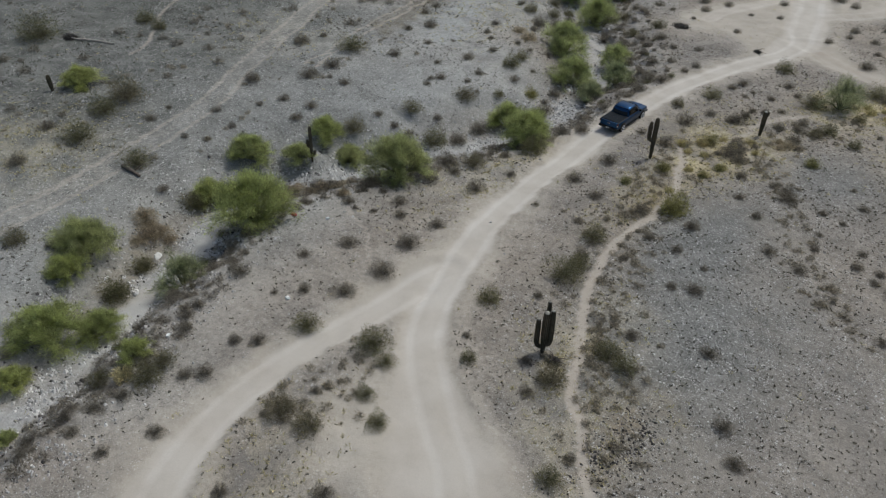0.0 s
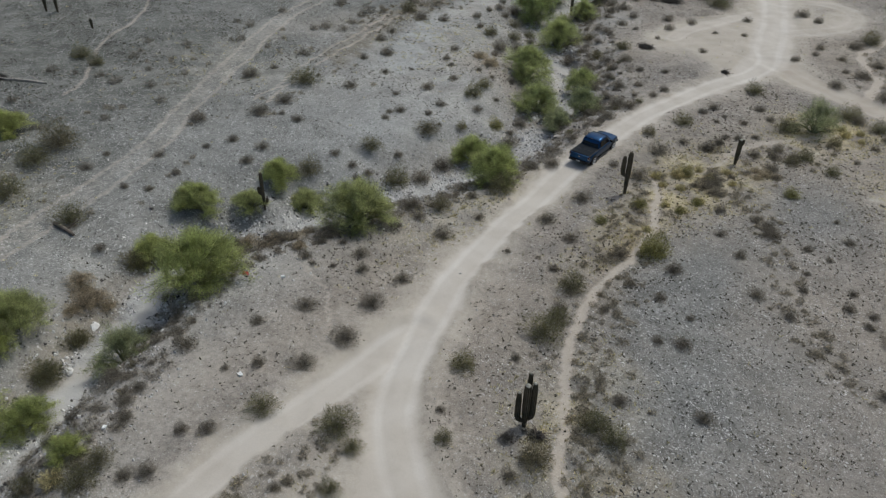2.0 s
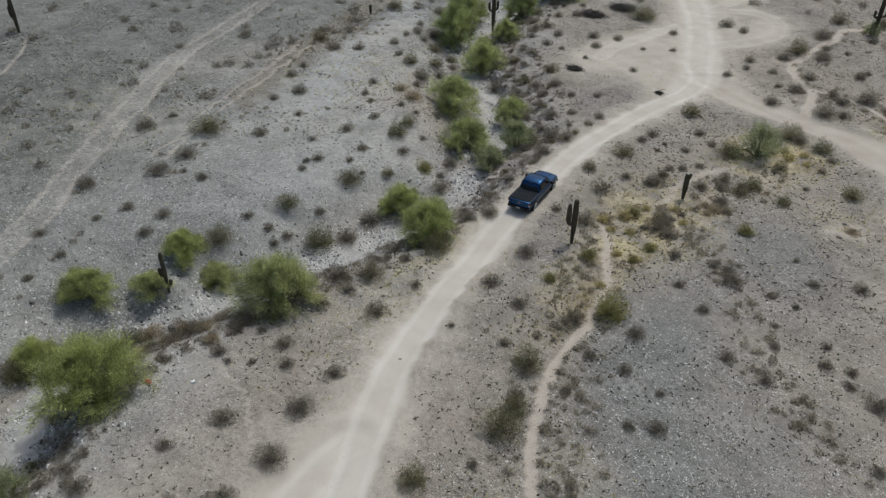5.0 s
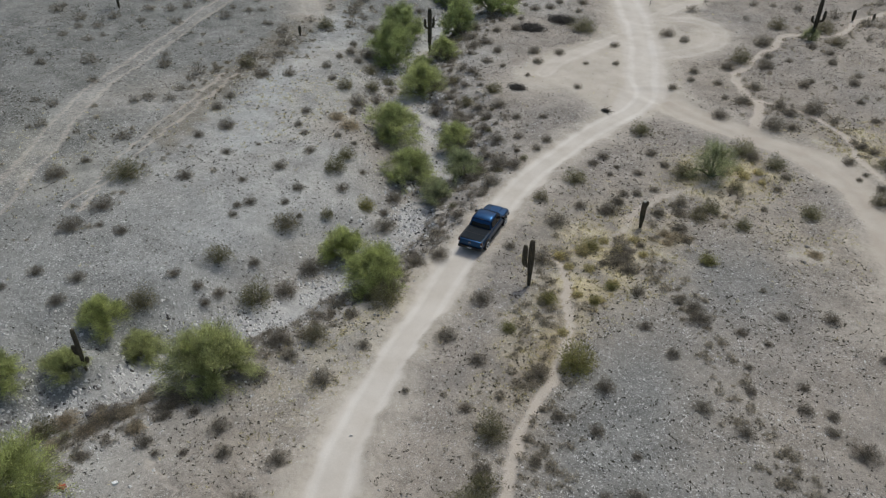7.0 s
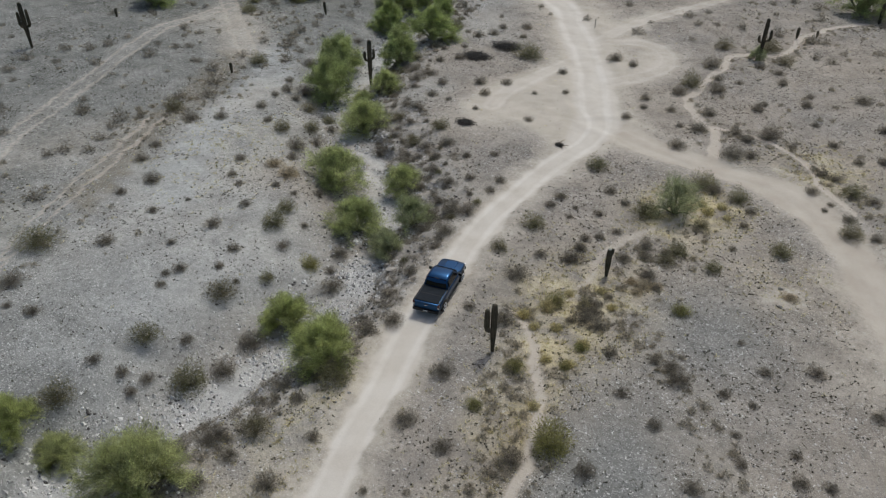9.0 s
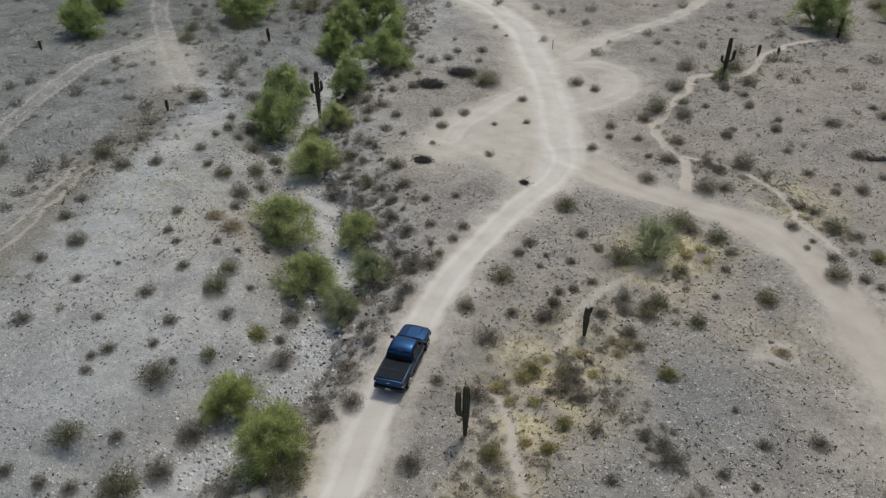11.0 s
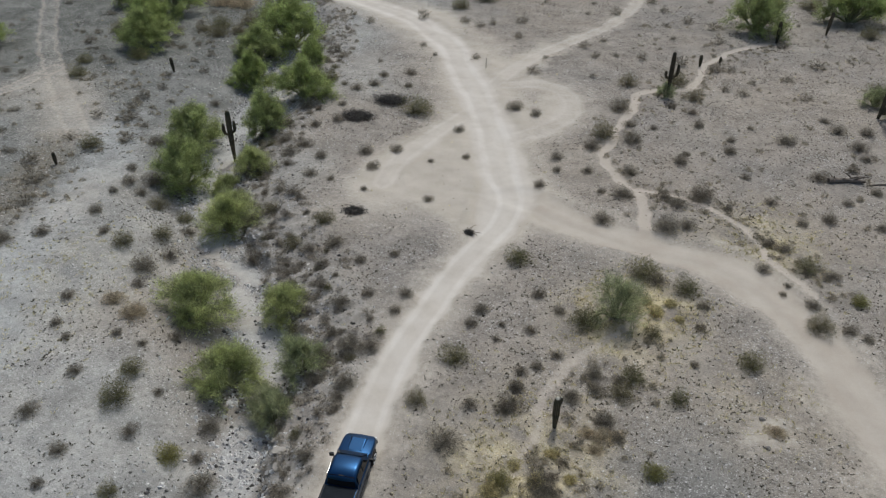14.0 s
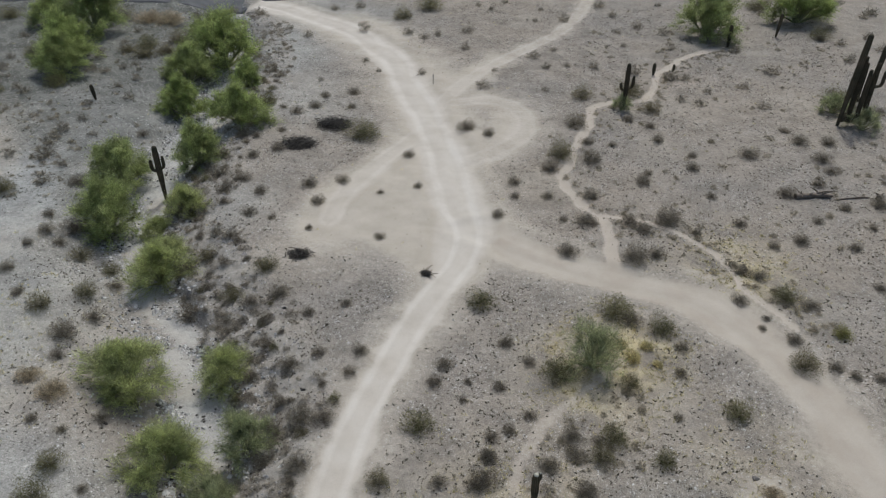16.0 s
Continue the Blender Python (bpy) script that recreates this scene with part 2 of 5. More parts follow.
    road = s.mix(s.sums("MULTIPLY", rut, 0.85), road, (0.61, 0.572, 0.522))
    road = s.times(road, s.span(grain, 0.3, 0.7, 0.95, 1.05))
    base = s.mix(s.sums("MULTIPLY", edge("road", 0.3, 0.8), 0.95), base, road)
    quiet = s.span(s.mask("road"), 0, 0.7, 1, 0.12)
    rough = s.sums("MULTIPLY", s.sums("ADD", s.sums("MULTIPLY", relief, 0.6), s.sums("MULTIPLY", fine, 0.8)), quiet)
    return s.done(base, rough, 0.45, 0.08)


def plain(name, a, b, scale=3.0, rough=0.8, metal=0.0, gloss=0.3, bump=0.2, spread=0.25, island=False):
    """Two tones in soft patches, with a fine grain and a shade that differs from piece to piece."""
    s = Surface(name, rough, metal, gloss)
    grain = s.noise(scale * 9, 3, 0.7)
    colour = s.mix(s.span(s.noise(scale, 4), 0.35, 0.65), a, b)
    if island:
        shade = s.node("ShaderNodeNewGeometry").outputs["Random Per Island"]
    else:
        shade = s.node("ShaderNodeObjectInfo").outputs["Random"]
    colour = s.times(colour, s.span(shade, 0, 1, 1 - spread, 1 + spread))
    colour = s.times(colour, s.span(grain, 0.3, 0.7, 0.88, 1.12))
    return s.done(colour, grain, bump, 0.02)


def leafy(name, a, b, c):
    """Foliage: each plant has its own hue between a, b and c; each leaf its own shade."""
    s = Surface(name, 0.75, 0, 0.2)
    own = s.node("ShaderNodeObjectInfo").outputs["Random"]
    colour = s.mix(s.span(own, 0.0, 0.5), a, b)
    colour = s.mix(s.span(own, 0.5, 1.0), colour, c)
    leaf = s.node("ShaderNodeNewGeometry").outputs["Random Per Island"]
    colour = s.times(colour, s.span(leaf, 0, 1, 0.62, 1.4))
    colour = s.times(colour, s.span(s.noise(6.0, 3), 0.35, 0.65, 0.58, 1.5))
    thin = s.node("ShaderNodeBsdfTranslucent", Color=colour)
    both = s.node("ShaderNodeMixShader", Fac=0.58)
    s.t.links.new(s.bsdf.outputs[0], both.inputs[1])
    s.t.links.new(thin.outputs[0], both.inputs[2])
    s.t.links.new(both.outputs[0], s.t.nodes["Material Output"].inputs["Surface"])
    return s.done(colour)


def car_paint():
    s = Surface("dark_blue_paint", 0.32, 0.9, 0.5)
    s.bsdf.inputs["Coat Weight"].default_value, s.bsdf.inputs["Coat Roughness"].default_value = 0.22, 0.05
    dust = s.span(s.noise(1.6, 4), 0.45, 0.8, 0, 0.08)
    return s.done(s.mix(dust, (0.009, 0.045, 0.12), (0.03, 0.06, 0.12)))


GROUND = ground_material()
ASPHALT = plain("asphalt", (0.07, 0.073, 0.08), (0.10, 0.10, 0.105), 0.5, 0.85)
GREEN = leafy("palo_verde_twigs", (0.425, 0.45, 0.175), (0.385, 0.42, 0.17), (0.405, 0.425, 0.20))
MID_GREEN = leafy("dull_green_twigs", (0.41, 0.44, 0.195), (0.385, 0.42, 0.19), (0.41, 0.435, 0.215))
DARK_GREEN = leafy("mesquite_leaves", (0.305, 0.365, 0.135), (0.325, 0.38, 0.145), (0.315, 0.355, 0.16))
GREY_GREEN = leafy("grey_green_twigs", (0.33, 0.355, 0.20), (0.34, 0.355, 0.21), (0.29, 0.325, 0.17))
OLIVE = leafy("olive_leaves", (0.20, 0.19, 0.105), (0.165, 0.16, 0.09), (0.205, 0.18, 0.12))
DUSTY = leafy("dusty_twigs", (0.235, 0.212, 0.168), (0.195, 0.176, 0.142), (0.215, 0.19, 0.152))
TUFTY = leafy("dark_dry_tufts", (0.105, 0.094, 0.072), (0.095, 0.086, 0.068), (0.10, 0.09, 0.07))
DEAD_BROWN = leafy("dead_brown_tussock", (0.31, 0.275, 0.212), (0.275, 0.245, 0.195), (0.32, 0.285, 0.222))
BRUSH = leafy("grey_brown_brush", (0.27, 0.24, 0.195), (0.27, 0.24, 0.195), (0.27, 0.24, 0.195))
DRY_LEAF = leafy("dried_leaves", (0.42, 0.355, 0.25), (0.39, 0.33, 0.24), (0.43, 0.37, 0.265))
CHARRED = leafy("dark_dead_brush", (0.115, 0.108, 0.10), (0.10, 0.094, 0.088), (0.125, 0.115, 0.105))
YELLOW_OLIVE = leafy("yellow_olive_leaves", (0.26, 0.245, 0.095), (0.24, 0.235, 0.10), (0.27, 0.245, 0.11))
STRAW = leafy("straw", (0.50, 0.44, 0.23), (0.48, 0.43, 0.24), (0.52, 0.455, 0.26))
BARK = plain("green_bark", (0.22, 0.23, 0.11), (0.30, 0.29, 0.18), 2.0, 0.85)
DEAD_WOOD = plain("dead_wood", (0.10, 0.08, 0.065), (0.20, 0.17, 0.14), 2.5, 0.9)
PALE_WOOD = plain("bleached_wood", (0.34, 0.31, 0.27), (0.45, 0.41, 0.36), 2.5, 0.9)
BOULDER = plain("weathered_rock", (0.27, 0.25, 0.22), (0.38, 0.35, 0.31), 2.0, 0.95, spread=0.2, bump=0.6)
CACTUS = plain("saguaro_skin", (0.048, 0.047, 0.03), (0.105, 0.084, 0.056), 1.2, 0.8, bump=0.3)
CACTUS_TIP = plain("saguaro_crown", (0.32, 0.30, 0.24), (0.42, 0.40, 0.34), 6, 0.9)
STONE = plain("stones", (0.30, 0.28, 0.265), (0.44, 0.42, 0.40), 1.0, 0.9, spread=0.45, island=True)
WHITE_STONE = plain("pale_stones", (0.42, 0.41, 0.395), (0.55, 0.535, 0.51), 1.0, 0.9, spread=0.3, island=True)
DARK_STONE = plain("dark_stones", (0.075, 0.068, 0.065), (0.13, 0.12, 0.11), 1.0, 0.9, spread=0.4, island=True)
PAINT = car_paint()
COVER = plain("vinyl_cover", (0.008, 0.0115, 0.016), (0.012, 0.016, 0.022), 2.0, 0.7, gloss=0.12, spread=0.05)
BLACK = plain("black_plastic", (0.012, 0.012, 0.013), (0.02, 0.02, 0.02), 4.0, 0.55, spread=0.05)
RUBBER = plain("tyre_rubber", (0.02, 0.02, 0.02), (0.05, 0.046, 0.04), 5.0, 0.9, spread=0.05)
ALLOY = plain("alloy_rim", (0.6, 0.6, 0.6), (0.72, 0.72, 0.72), 4.0, 0.4, 0.25, spread=0.05)
CHROME = plain("chrome", (0.6, 0.6, 0.62), (0.7, 0.7, 0.72), 4.0, 0.15, 1.0, spread=0.02)
GLASS = plain("tinted_glass", (0.008, 0.009, 0.011), (0.012, 0.013, 0.015), 1.0, 0.12, 0, 0.25, 0.0, 0.0)
RED_LENS = plain("red_lens", (0.05, 0.012, 0.012), (0.07, 0.018, 0.018), 8.0, 0.2, gloss=0.6, spread=0.05)
WHITE = plain("white_plastic", (0.7, 0.7, 0.68), (0.8, 0.8, 0.78), 3.0, 0.5, spread=0.08)
RED = plain("red_plastic", (0.42, 0.015, 0.03), (0.5, 0.03, 0.05), 3.0, 0.5, spread=0.05)

# ---------------------------------------------------------------- where the plants stand: x, y, width
TREES = []
TREES += [(-35.7, 3, 1.3), (-40.7, 5, 2.1), (-42.8, 8.3, 4.3), (-35.6, 11, 1.9), (-41.3, 11.1, 2.6), (-47.1, 11.7, 2.4), (-48.9, 14, 3.9), (-41.7, 17.6, 3.7), (-43.4, 24.9, 5.5), (-50.1, 25.1, 2.9), (-73.4, 25.4, 3.2), (-52.6, 30.8, 3.5), (-49.3, 33.7, 2.6), (-40.1, 37.3, 4.9), (-50.8, 38, 3.1), (-47.2, 38, 2.7), (-36.4, 50.2, 4.2), (-41.7, 53.8, 3.6), (-38.8, 64.2, 2.7), (-39.7, 65.3, 2.7), (-43.4, 67.1, 4.7), (-38.7, 68.6, 3.5), (-48.6, 72.6, 5.2), (-42.6, 74.6, 3.6), (-18.3, 78.1, 3.3), (-52.2, 84.6, 4.7), (-52.8, 87, 2.9), (-60.2, 90.8, 4.9), (-55.8, 91.2, 2.7)]
TREES += [(-54.1, 93.5, 3.5), (-63.1, 98.3, 5.3), (-56.7, 102.5, 4.4), (-98.6, 105.3, 5), (-55.5, 110.1, 5.1), (-102.1, 115.1, 4.6), (-64.5, 115.4, 4.5), (10.3, 118.9, 3.3), (-81.7, 119.8, 5.7), (-14.7, 120.6, 2.1), (-58.7, 121, 3.3), (8.3, 123.1, 3.2), (-82.9, 123.3, 5.4), (-67.8, 123.9, 4.9), (-66.3, 130.9, 8.5), (-86.3, 134.9, 7.2), (-93.1, 135.8, 5), (-2, 148.2, 7.2), (11.9, 156, 7.5)]
BUSHES = []
BUSHES += [(-35.9, 8.7, 1.4), (-33.3, 10.4, 2), (-52.5, 10.5, 1.9), (-33.8, 11.8, 1.6), (-44, 13.5, 2.2), (-25.6, 14.5, 1.9), (-23.7, 14.9, 1.7), (-45.8, 16.4, 1.7), (-21.2, 17.7, 1.3), (-23.2, 18.6, 1.2), (-30.2, 19.8, 1.7), (-63.5, 20.5, 2.9), (-24.3, 21.2, 1.2), (-12.1, 21.5, 1.4), (-26, 21.7, 2.1), (-56.8, 22.3, 2.4), (-50.2, 23.6, 2.1), (-66.7, 24.4, 2.7), (-21, 25, 1.1), (-14.6, 26.6, 2), (-16.3, 27.2, 1.9), (-67.9, 27.3, 3.3), (-88.8, 27.7, 3.9), (-47, 29.9, 1.8), (-23.8, 30.2, 1.7), (-13.7, 31, 1.6), (-15.1, 31.3, 1.7), (-21.7, 35.9, 2.4), (-21.7, 37.7, 1.6), (-85.7, 39, 2.5)]
BUSHES += [(-82.6, 39, 1.8), (-49.8, 40.6, 2.1), (-21.7, 40.9, 1.2), (-22.9, 41.3, 1.9), (-36.6, 43, 1.7), (-44.2, 45.9, 2.5), (-48.6, 47.2, 1.9), (-34.6, 48.6, 2.4), (-20.8, 49.6, 2), (-25.7, 49.8, 1.4), (-62.7, 51.4, 2.9), (-46.9, 53.2, 2.1), (-24.6, 54.5, 1.2), (-45.1, 56.3, 1.2), (-43.9, 60, 2.1), (-48.5, 62.4, 2.1), (-15.5, 63.9, 1.8), (-48.9, 64.8, 1.6), (-30.1, 66.4, 1.4), (-17.7, 70.2, 1.6), (-14.2, 70.4, 1.3), (-28.6, 70.8, 1.8), (-17, 71.8, 1.6), (-9.5, 74.8, 1.7), (-70.6, 76.5, 2), (-15.8, 76.5, 1.3), (-20.5, 76.7, 2)]
BUSHES += [(-58.1, 78, 1.8), (-4.4, 80, 2), (-56.5, 80.9, 1.8), (-44.9, 81.9, 1.6), (-13.4, 82.2, 1.9), (-26.3, 83.2, 2), (-16.5, 83.7, 2.5), (-1, 83.7, 1.9), (-56.9, 85, 1.6), (-43.3, 85.1, 1.8), (-60, 86, 1.9), (-49, 86.6, 1.4), (-4.2, 87.3, 1.8), (-71.3, 92.7, 2.2), (-21.1, 107.7, 2.5), (-83.6, 108, 2.3), (-41.6, 109.3, 3.2), (-85.5, 112, 1.8), (-54.3, 115.5, 2.2), (-80.2, 115.6, 2.5), (-11.5, 120.6, 2.1), (-19.1, 123, 2.2), (-88.1, 123.4, 2.4), (-13.6, 125, 2.7), (9.7, 125.3, 3.5), (-101.1, 137.3, 3), (-73.8, 140.8, 3.3), (-86.3, 141.7, 3.4), (13.3, 148.7, 2.6), (-45.4, 148.9, 2.8)]
BUSHES += [(-42.3, 154, 3.5), (7.4, 161.7, 3.5)]
DRY_BUSHES = []
DRY_BUSHES += [(-48.5, 18.5, 2.1), (-50.3, 19.3, 1.8), (-52.1, 70.1, 1.9), (-54.5, 71.2, 1.6), (-81.8, 141.6, 3.9), (-78.6, 141.6, 3.9)]
GRASSES = []
GRASSES += [(-34.5, 9.6, 1.4), (-21.4, 55.7, 0.9), (-21.1, 58.1, 0.9), (-25.7, 59.3, 1.1), (-24.4, 60.8, 1.3)]
SHRUBS = []
SHRUBS += [(-32.9, 3, 1), (-33.8, 3.7, 1.2), (-32.6, 5.6, 1), (-42.8, 5.7, 1), (-33.8, 5.9, 0.8), (-30.1, 6.1, 0.9), (-33.4, 7.2, 1.1), (-33, 8.8, 1.1), (-29.3, 8.8, 1.1), (-23.5, 9.1, 1), (-50.3, 12.2, 1.1), (-32, 12.2, 1.1), (-19.7, 12.7, 1.3), (-31.3, 13.1, 1.2), (-57.4, 13.2, 1), (-62.9, 14.9, 1.9), (-36.6, 15, 1.1), (-32.4, 15.9, 1), (-37.1, 16.1, 1), (-25.5, 16.8, 0.7), (-31.3, 16.9, 1.1), (-72.6, 18.3, 1.1), (-67.1, 19.3, 1.5), (-37.9, 20, 1.5), (-34.5, 20.4, 0.6), (-68.6, 21.3, 0.9), (-33.3, 22, 1), (-84.7, 22.3, 1.6), (-52.8, 22.3, 1), (-80.4, 22.7, 1.6)]
SHRUBS += [(-12.1, 23.3, 0.8), (-83.3, 23.5, 0.8), (-31.2, 23.8, 1.6), (-36.4, 24.4, 1.1), (-12.3, 25.4, 0.8), (-16.8, 25.5, 1), (-85.3, 25.7, 1.4), (-22.5, 26.5, 0.7), (-62.9, 27, 1.2), (-30.9, 27, 1.9), (-18.4, 27.4, 0.9), (-35.2, 27.5, 1.5), (-72, 27.7, 1.1), (-58.2, 27.7, 0.8), (-79.8, 28.6, 1.4), (-56.5, 28.9, 0.8), (-5.6, 29.1, 1.2), (-63.8, 29.4, 0.7), (-32.1, 30.6, 1.7), (-43.7, 30.7, 1.7), (-38.5, 31, 0.6), (-7.2, 31, 1.2), (-39.6, 31.3, 1.1), (-37.2, 31.8, 0.6), (-57, 31.9, 0.9), (-42.8, 32.1, 1.5), (-44.7, 32.2, 1.3), (-69.6, 32.6, 1.1), (-60.7, 32.6, 1.1), (-35.2, 32.8, 1.1)]
SHRUBS += [(-21.7, 32.9, 0.8), (-40.1, 33.3, 1.1), (-32.3, 33.9, 1.4), (-15, 33.9, 1.1), (-36.7, 34.1, 1.3), (-38.8, 34.3, 0.8), (-40.1, 34.5, 1.3), (-43.8, 35.6, 1.4), (-10.6, 35.8, 1.2), (-59, 36.4, 0.8), (-54.5, 37.4, 1.3), (-69.1, 38.4, 1.4), (-37.4, 38.5, 1.4), (-22.2, 38.7, 1.2), (-63.6, 38.8, 1.8), (-58.3, 38.8, 1.2), (-73, 39.7, 1.3), (-55.2, 39.8, 1.3), (-33.8, 40, 1.7), (-15.7, 40.1, 0.9), (-19.8, 40.5, 0.8), (-36.9, 40.8, 1.2), (-14.3, 40.8, 1.3), (-38.5, 41.7, 1.9), (-28.9, 41.8, 0.6), (-77, 41.9, 1.1), (-25.1, 42.3, 0.9), (-81.2, 42.7, 1.4), (-21.6, 42.8, 1.1), (-46.9, 43.5, 0.9)]
SHRUBS += [(-15.1, 43.6, 0.7), (-60.6, 43.8, 2), (-73.2, 43.9, 1), (-50, 43.9, 1.1), (-33.3, 43.9, 1), (-48.1, 44.2, 1.1), (-19.9, 44.2, 1), (-17.6, 44.2, 1.1), (-46.7, 44.8, 1.2), (-3.2, 44.8, 1), (-59, 45.2, 0.7), (-22, 45.2, 0.7), (-57, 45.5, 1.2), (-35.7, 46.2, 1), (-26.2, 46.2, 1.3), (-84.4, 46.5, 1.2), (-22.3, 46.9, 1.6), (-60.8, 47.1, 2), (-37.3, 47.1, 1.3), (-29, 47.2, 1.6), (-18.3, 47.7, 1.4), (-42.9, 47.8, 2), (-67.6, 48.2, 2.1), (-10.1, 48.3, 1.1), (-46.5, 48.6, 1.1), (-80.2, 48.9, 1.4), (-12.7, 49, 1.2), (-3.9, 49.9, 1.7), (-5.7, 50.7, 0.9), (-42.9, 50.8, 2)]
SHRUBS += [(-67.5, 51.3, 1), (-51.1, 51.7, 0.9), (-28.6, 51.8, 1.6), (-7.3, 51.8, 1.1), (-10.4, 51.9, 0.9), (-5.8, 52.1, 0.9), (-15.4, 52.7, 1.1), (-51.7, 52.9, 0.8), (-35, 53.7, 1.4), (-51.1, 53.8, 1.2), (-7.6, 53.8, 0.8), (-58.3, 53.9, 1.5), (-10.9, 54, 0.7), (-66.5, 54.1, 0.8), (-77.1, 54.2, 1.4), (-17.7, 54.6, 1.1), (-46.7, 54.7, 0.6), (-73.2, 55, 0.9), (-33.8, 55.1, 1.7), (-48.8, 55.5, 0.9), (-53.9, 56.2, 0.8), (-68.4, 56.3, 1.9), (-10.2, 56.9, 0.7), (-14.7, 57.1, 1.8), (-11.9, 57.1, 1), (-82.5, 57.7, 1.1), (-80, 57.7, 1.5), (-49.2, 57.8, 1.3), (-19.2, 58, 1.2), (-26.7, 58.1, 1.7)]
SHRUBS += [(-15.3, 58.3, 1.2), (-16.4, 58.5, 1.1), (-29.5, 58.6, 1), (-41, 58.8, 1.9), (-3.2, 58.8, 1), (-58.2, 59, 1), (-62.4, 59.9, 1.2), (-52.8, 59.9, 1.5), (-9.7, 60.2, 1), (-46.5, 60.5, 1.2), (-42.2, 60.5, 1.1), (-6.7, 61.4, 1.3), (-57, 62, 0.6), (-21.9, 62.2, 1.7), (-73.8, 62.6, 1.3), (-11.4, 62.6, 0.6), (-61.6, 62.9, 1.8), (-42.7, 62.9, 1.7), (-67.3, 63.5, 1.3), (-27.6, 63.6, 2.1), (-52.3, 63.7, 1.2), (-73.2, 64, 1.8), (-46.7, 64, 0.9), (-81.8, 64.4, 1.6), (-91, 64.8, 1.3), (-71, 65, 1.4), (-65.2, 65.6, 1.5), (-94.3, 66.1, 1.5), (-17.8, 66.4, 1), (-55, 66.5, 0.8)]
SHRUBS += [(-34.9, 66.8, 1.7), (-26.8, 66.9, 1.1), (-37.2, 67.2, 1.3), (-49.8, 67.4, 0.8), (-24.3, 67.5, 1.7), (-86.1, 67.6, 2.1), (-56.6, 67.6, 0.9), (-18.6, 67.6, 1.5), (-52, 67.8, 0.9), (-23, 67.8, 1.3), (-66.2, 68.6, 1.2), (-48.4, 69.1, 1.2), (-24.2, 69.1, 1.1), (-20.8, 69.1, 1.3), (-37.5, 69.8, 1.4), (-35.9, 70.4, 2.1), (-57.8, 70.5, 1.2), (-34.4, 70.5, 1.4), (-24.2, 70.7, 1), (-78.2, 71.2, 1.7), (-23.2, 71.4, 1), (-19.5, 71.5, 1.4), (-73.4, 71.7, 2.1), (-37.6, 71.8, 1), (-96.3, 72.3, 1.4), (-20.4, 72.5, 1), (-92.4, 72.7, 1.6), (-22.1, 72.8, 1), (-26.3, 73.4, 0.7), (-54.1, 73.6, 1.2)]
SHRUBS += [(-80.7, 73.9, 1.3), (-13.1, 74, 0.7), (-40.5, 74.1, 1.3), (-92, 74.6, 1), (-33.9, 74.6, 1.1), (-28.3, 74.7, 1.2), (-38.1, 74.9, 1.5), (-24.1, 74.9, 1), (-26.2, 75.1, 0.7), (-97, 75.2, 1.2), (-67.5, 75.3, 2.1), (-55, 75.8, 2.4), (-27.9, 76.4, 1.3), (-33.7, 76.7, 1.2), (-95.3, 76.8, 1.7), (-40.4, 76.8, 1.3), (-65.3, 77.4, 1.5), (-99.5, 77.5, 2), (-22.4, 77.5, 1), (-12.6, 77.9, 1), (-43.9, 78.3, 1.4), (-105, 78.5, 2), (-54.4, 78.5, 1.7), (-72.1, 79, 1.8), (-60.6, 79.1, 1.1), (-24.1, 79.1, 1.2), (-41.4, 79.4, 1.4), (-1.4, 79.4, 1), (0.2, 79.4, 1), (-2.5, 79.9, 1.2)]
SHRUBS += [(-38.4, 80.1, 1.1), (-96.3, 80.2, 1.7), (-12.2, 80.5, 1.2), (-48.1, 80.7, 2), (-92.4, 81.2, 1.2), (-69.9, 81.2, 1.6), (-43.3, 81.4, 1.4), (-36, 81.6, 1), (-63.3, 81.8, 1.5), (-41.3, 82.2, 1.6), (-4.5, 82.5, 1.3), (-87.5, 82.6, 1.9), (-15.5, 82.9, 1.6), (-47.6, 83.1, 1.2), (-55.5, 83.2, 1.4), (-6.4, 83.6, 0.7), (-94.7, 84.7, 1.8), (-71.7, 84.7, 2.1), (-5.9, 84.7, 0.7), (-50.2, 85.1, 1.5), (-64.1, 85.5, 1.1), (-92.1, 86.2, 1.8), (-7.5, 86.4, 1.3), (-2.4, 86.6, 1.3), (-62.3, 86.9, 1.3), (-83.5, 87.3, 2), (-74.4, 87.7, 1.9), (-63.9, 87.7, 1.6), (-47.1, 88.4, 0.9), (-91.2, 88.5, 1.8)]
SHRUBS += [(-48, 89, 1.4), (-62.5, 89.2, 2.3), (-49.4, 89.4, 1.3), (-5.6, 89.6, 1.3), (3.2, 89.6, 1.1), (-7.5, 89.7, 0.9), (-65.1, 90, 1.2), (-6.6, 90.2, 1.2), (-35.6, 90.7, 1), (-14.8, 90.8, 2.4), (-85.3, 90.9, 1), (-20.1, 90.9, 1.8), (-41.8, 91.1, 0.8), (-8.4, 91.3, 1.2), (-13.1, 91.6, 1.5), (-81.3, 92.1, 1.3), (-45.5, 92.2, 0.8), (-47.7, 92.6, 1.5), (-74.3, 93.5, 1.5), (-3.5, 94.2, 1.2), (-68.7, 95.1, 1.6), (-13.8, 95.1, 1.8), (3, 95.1, 1.2), (-9.5, 95.4, 1), (-1.2, 95.4, 1.6), (-42.4, 95.5, 1.5), (-26.2, 95.6, 1.3), (-18.7, 95.7, 2.1), (-65.9, 95.8, 2), (-20.6, 95.8, 1)]
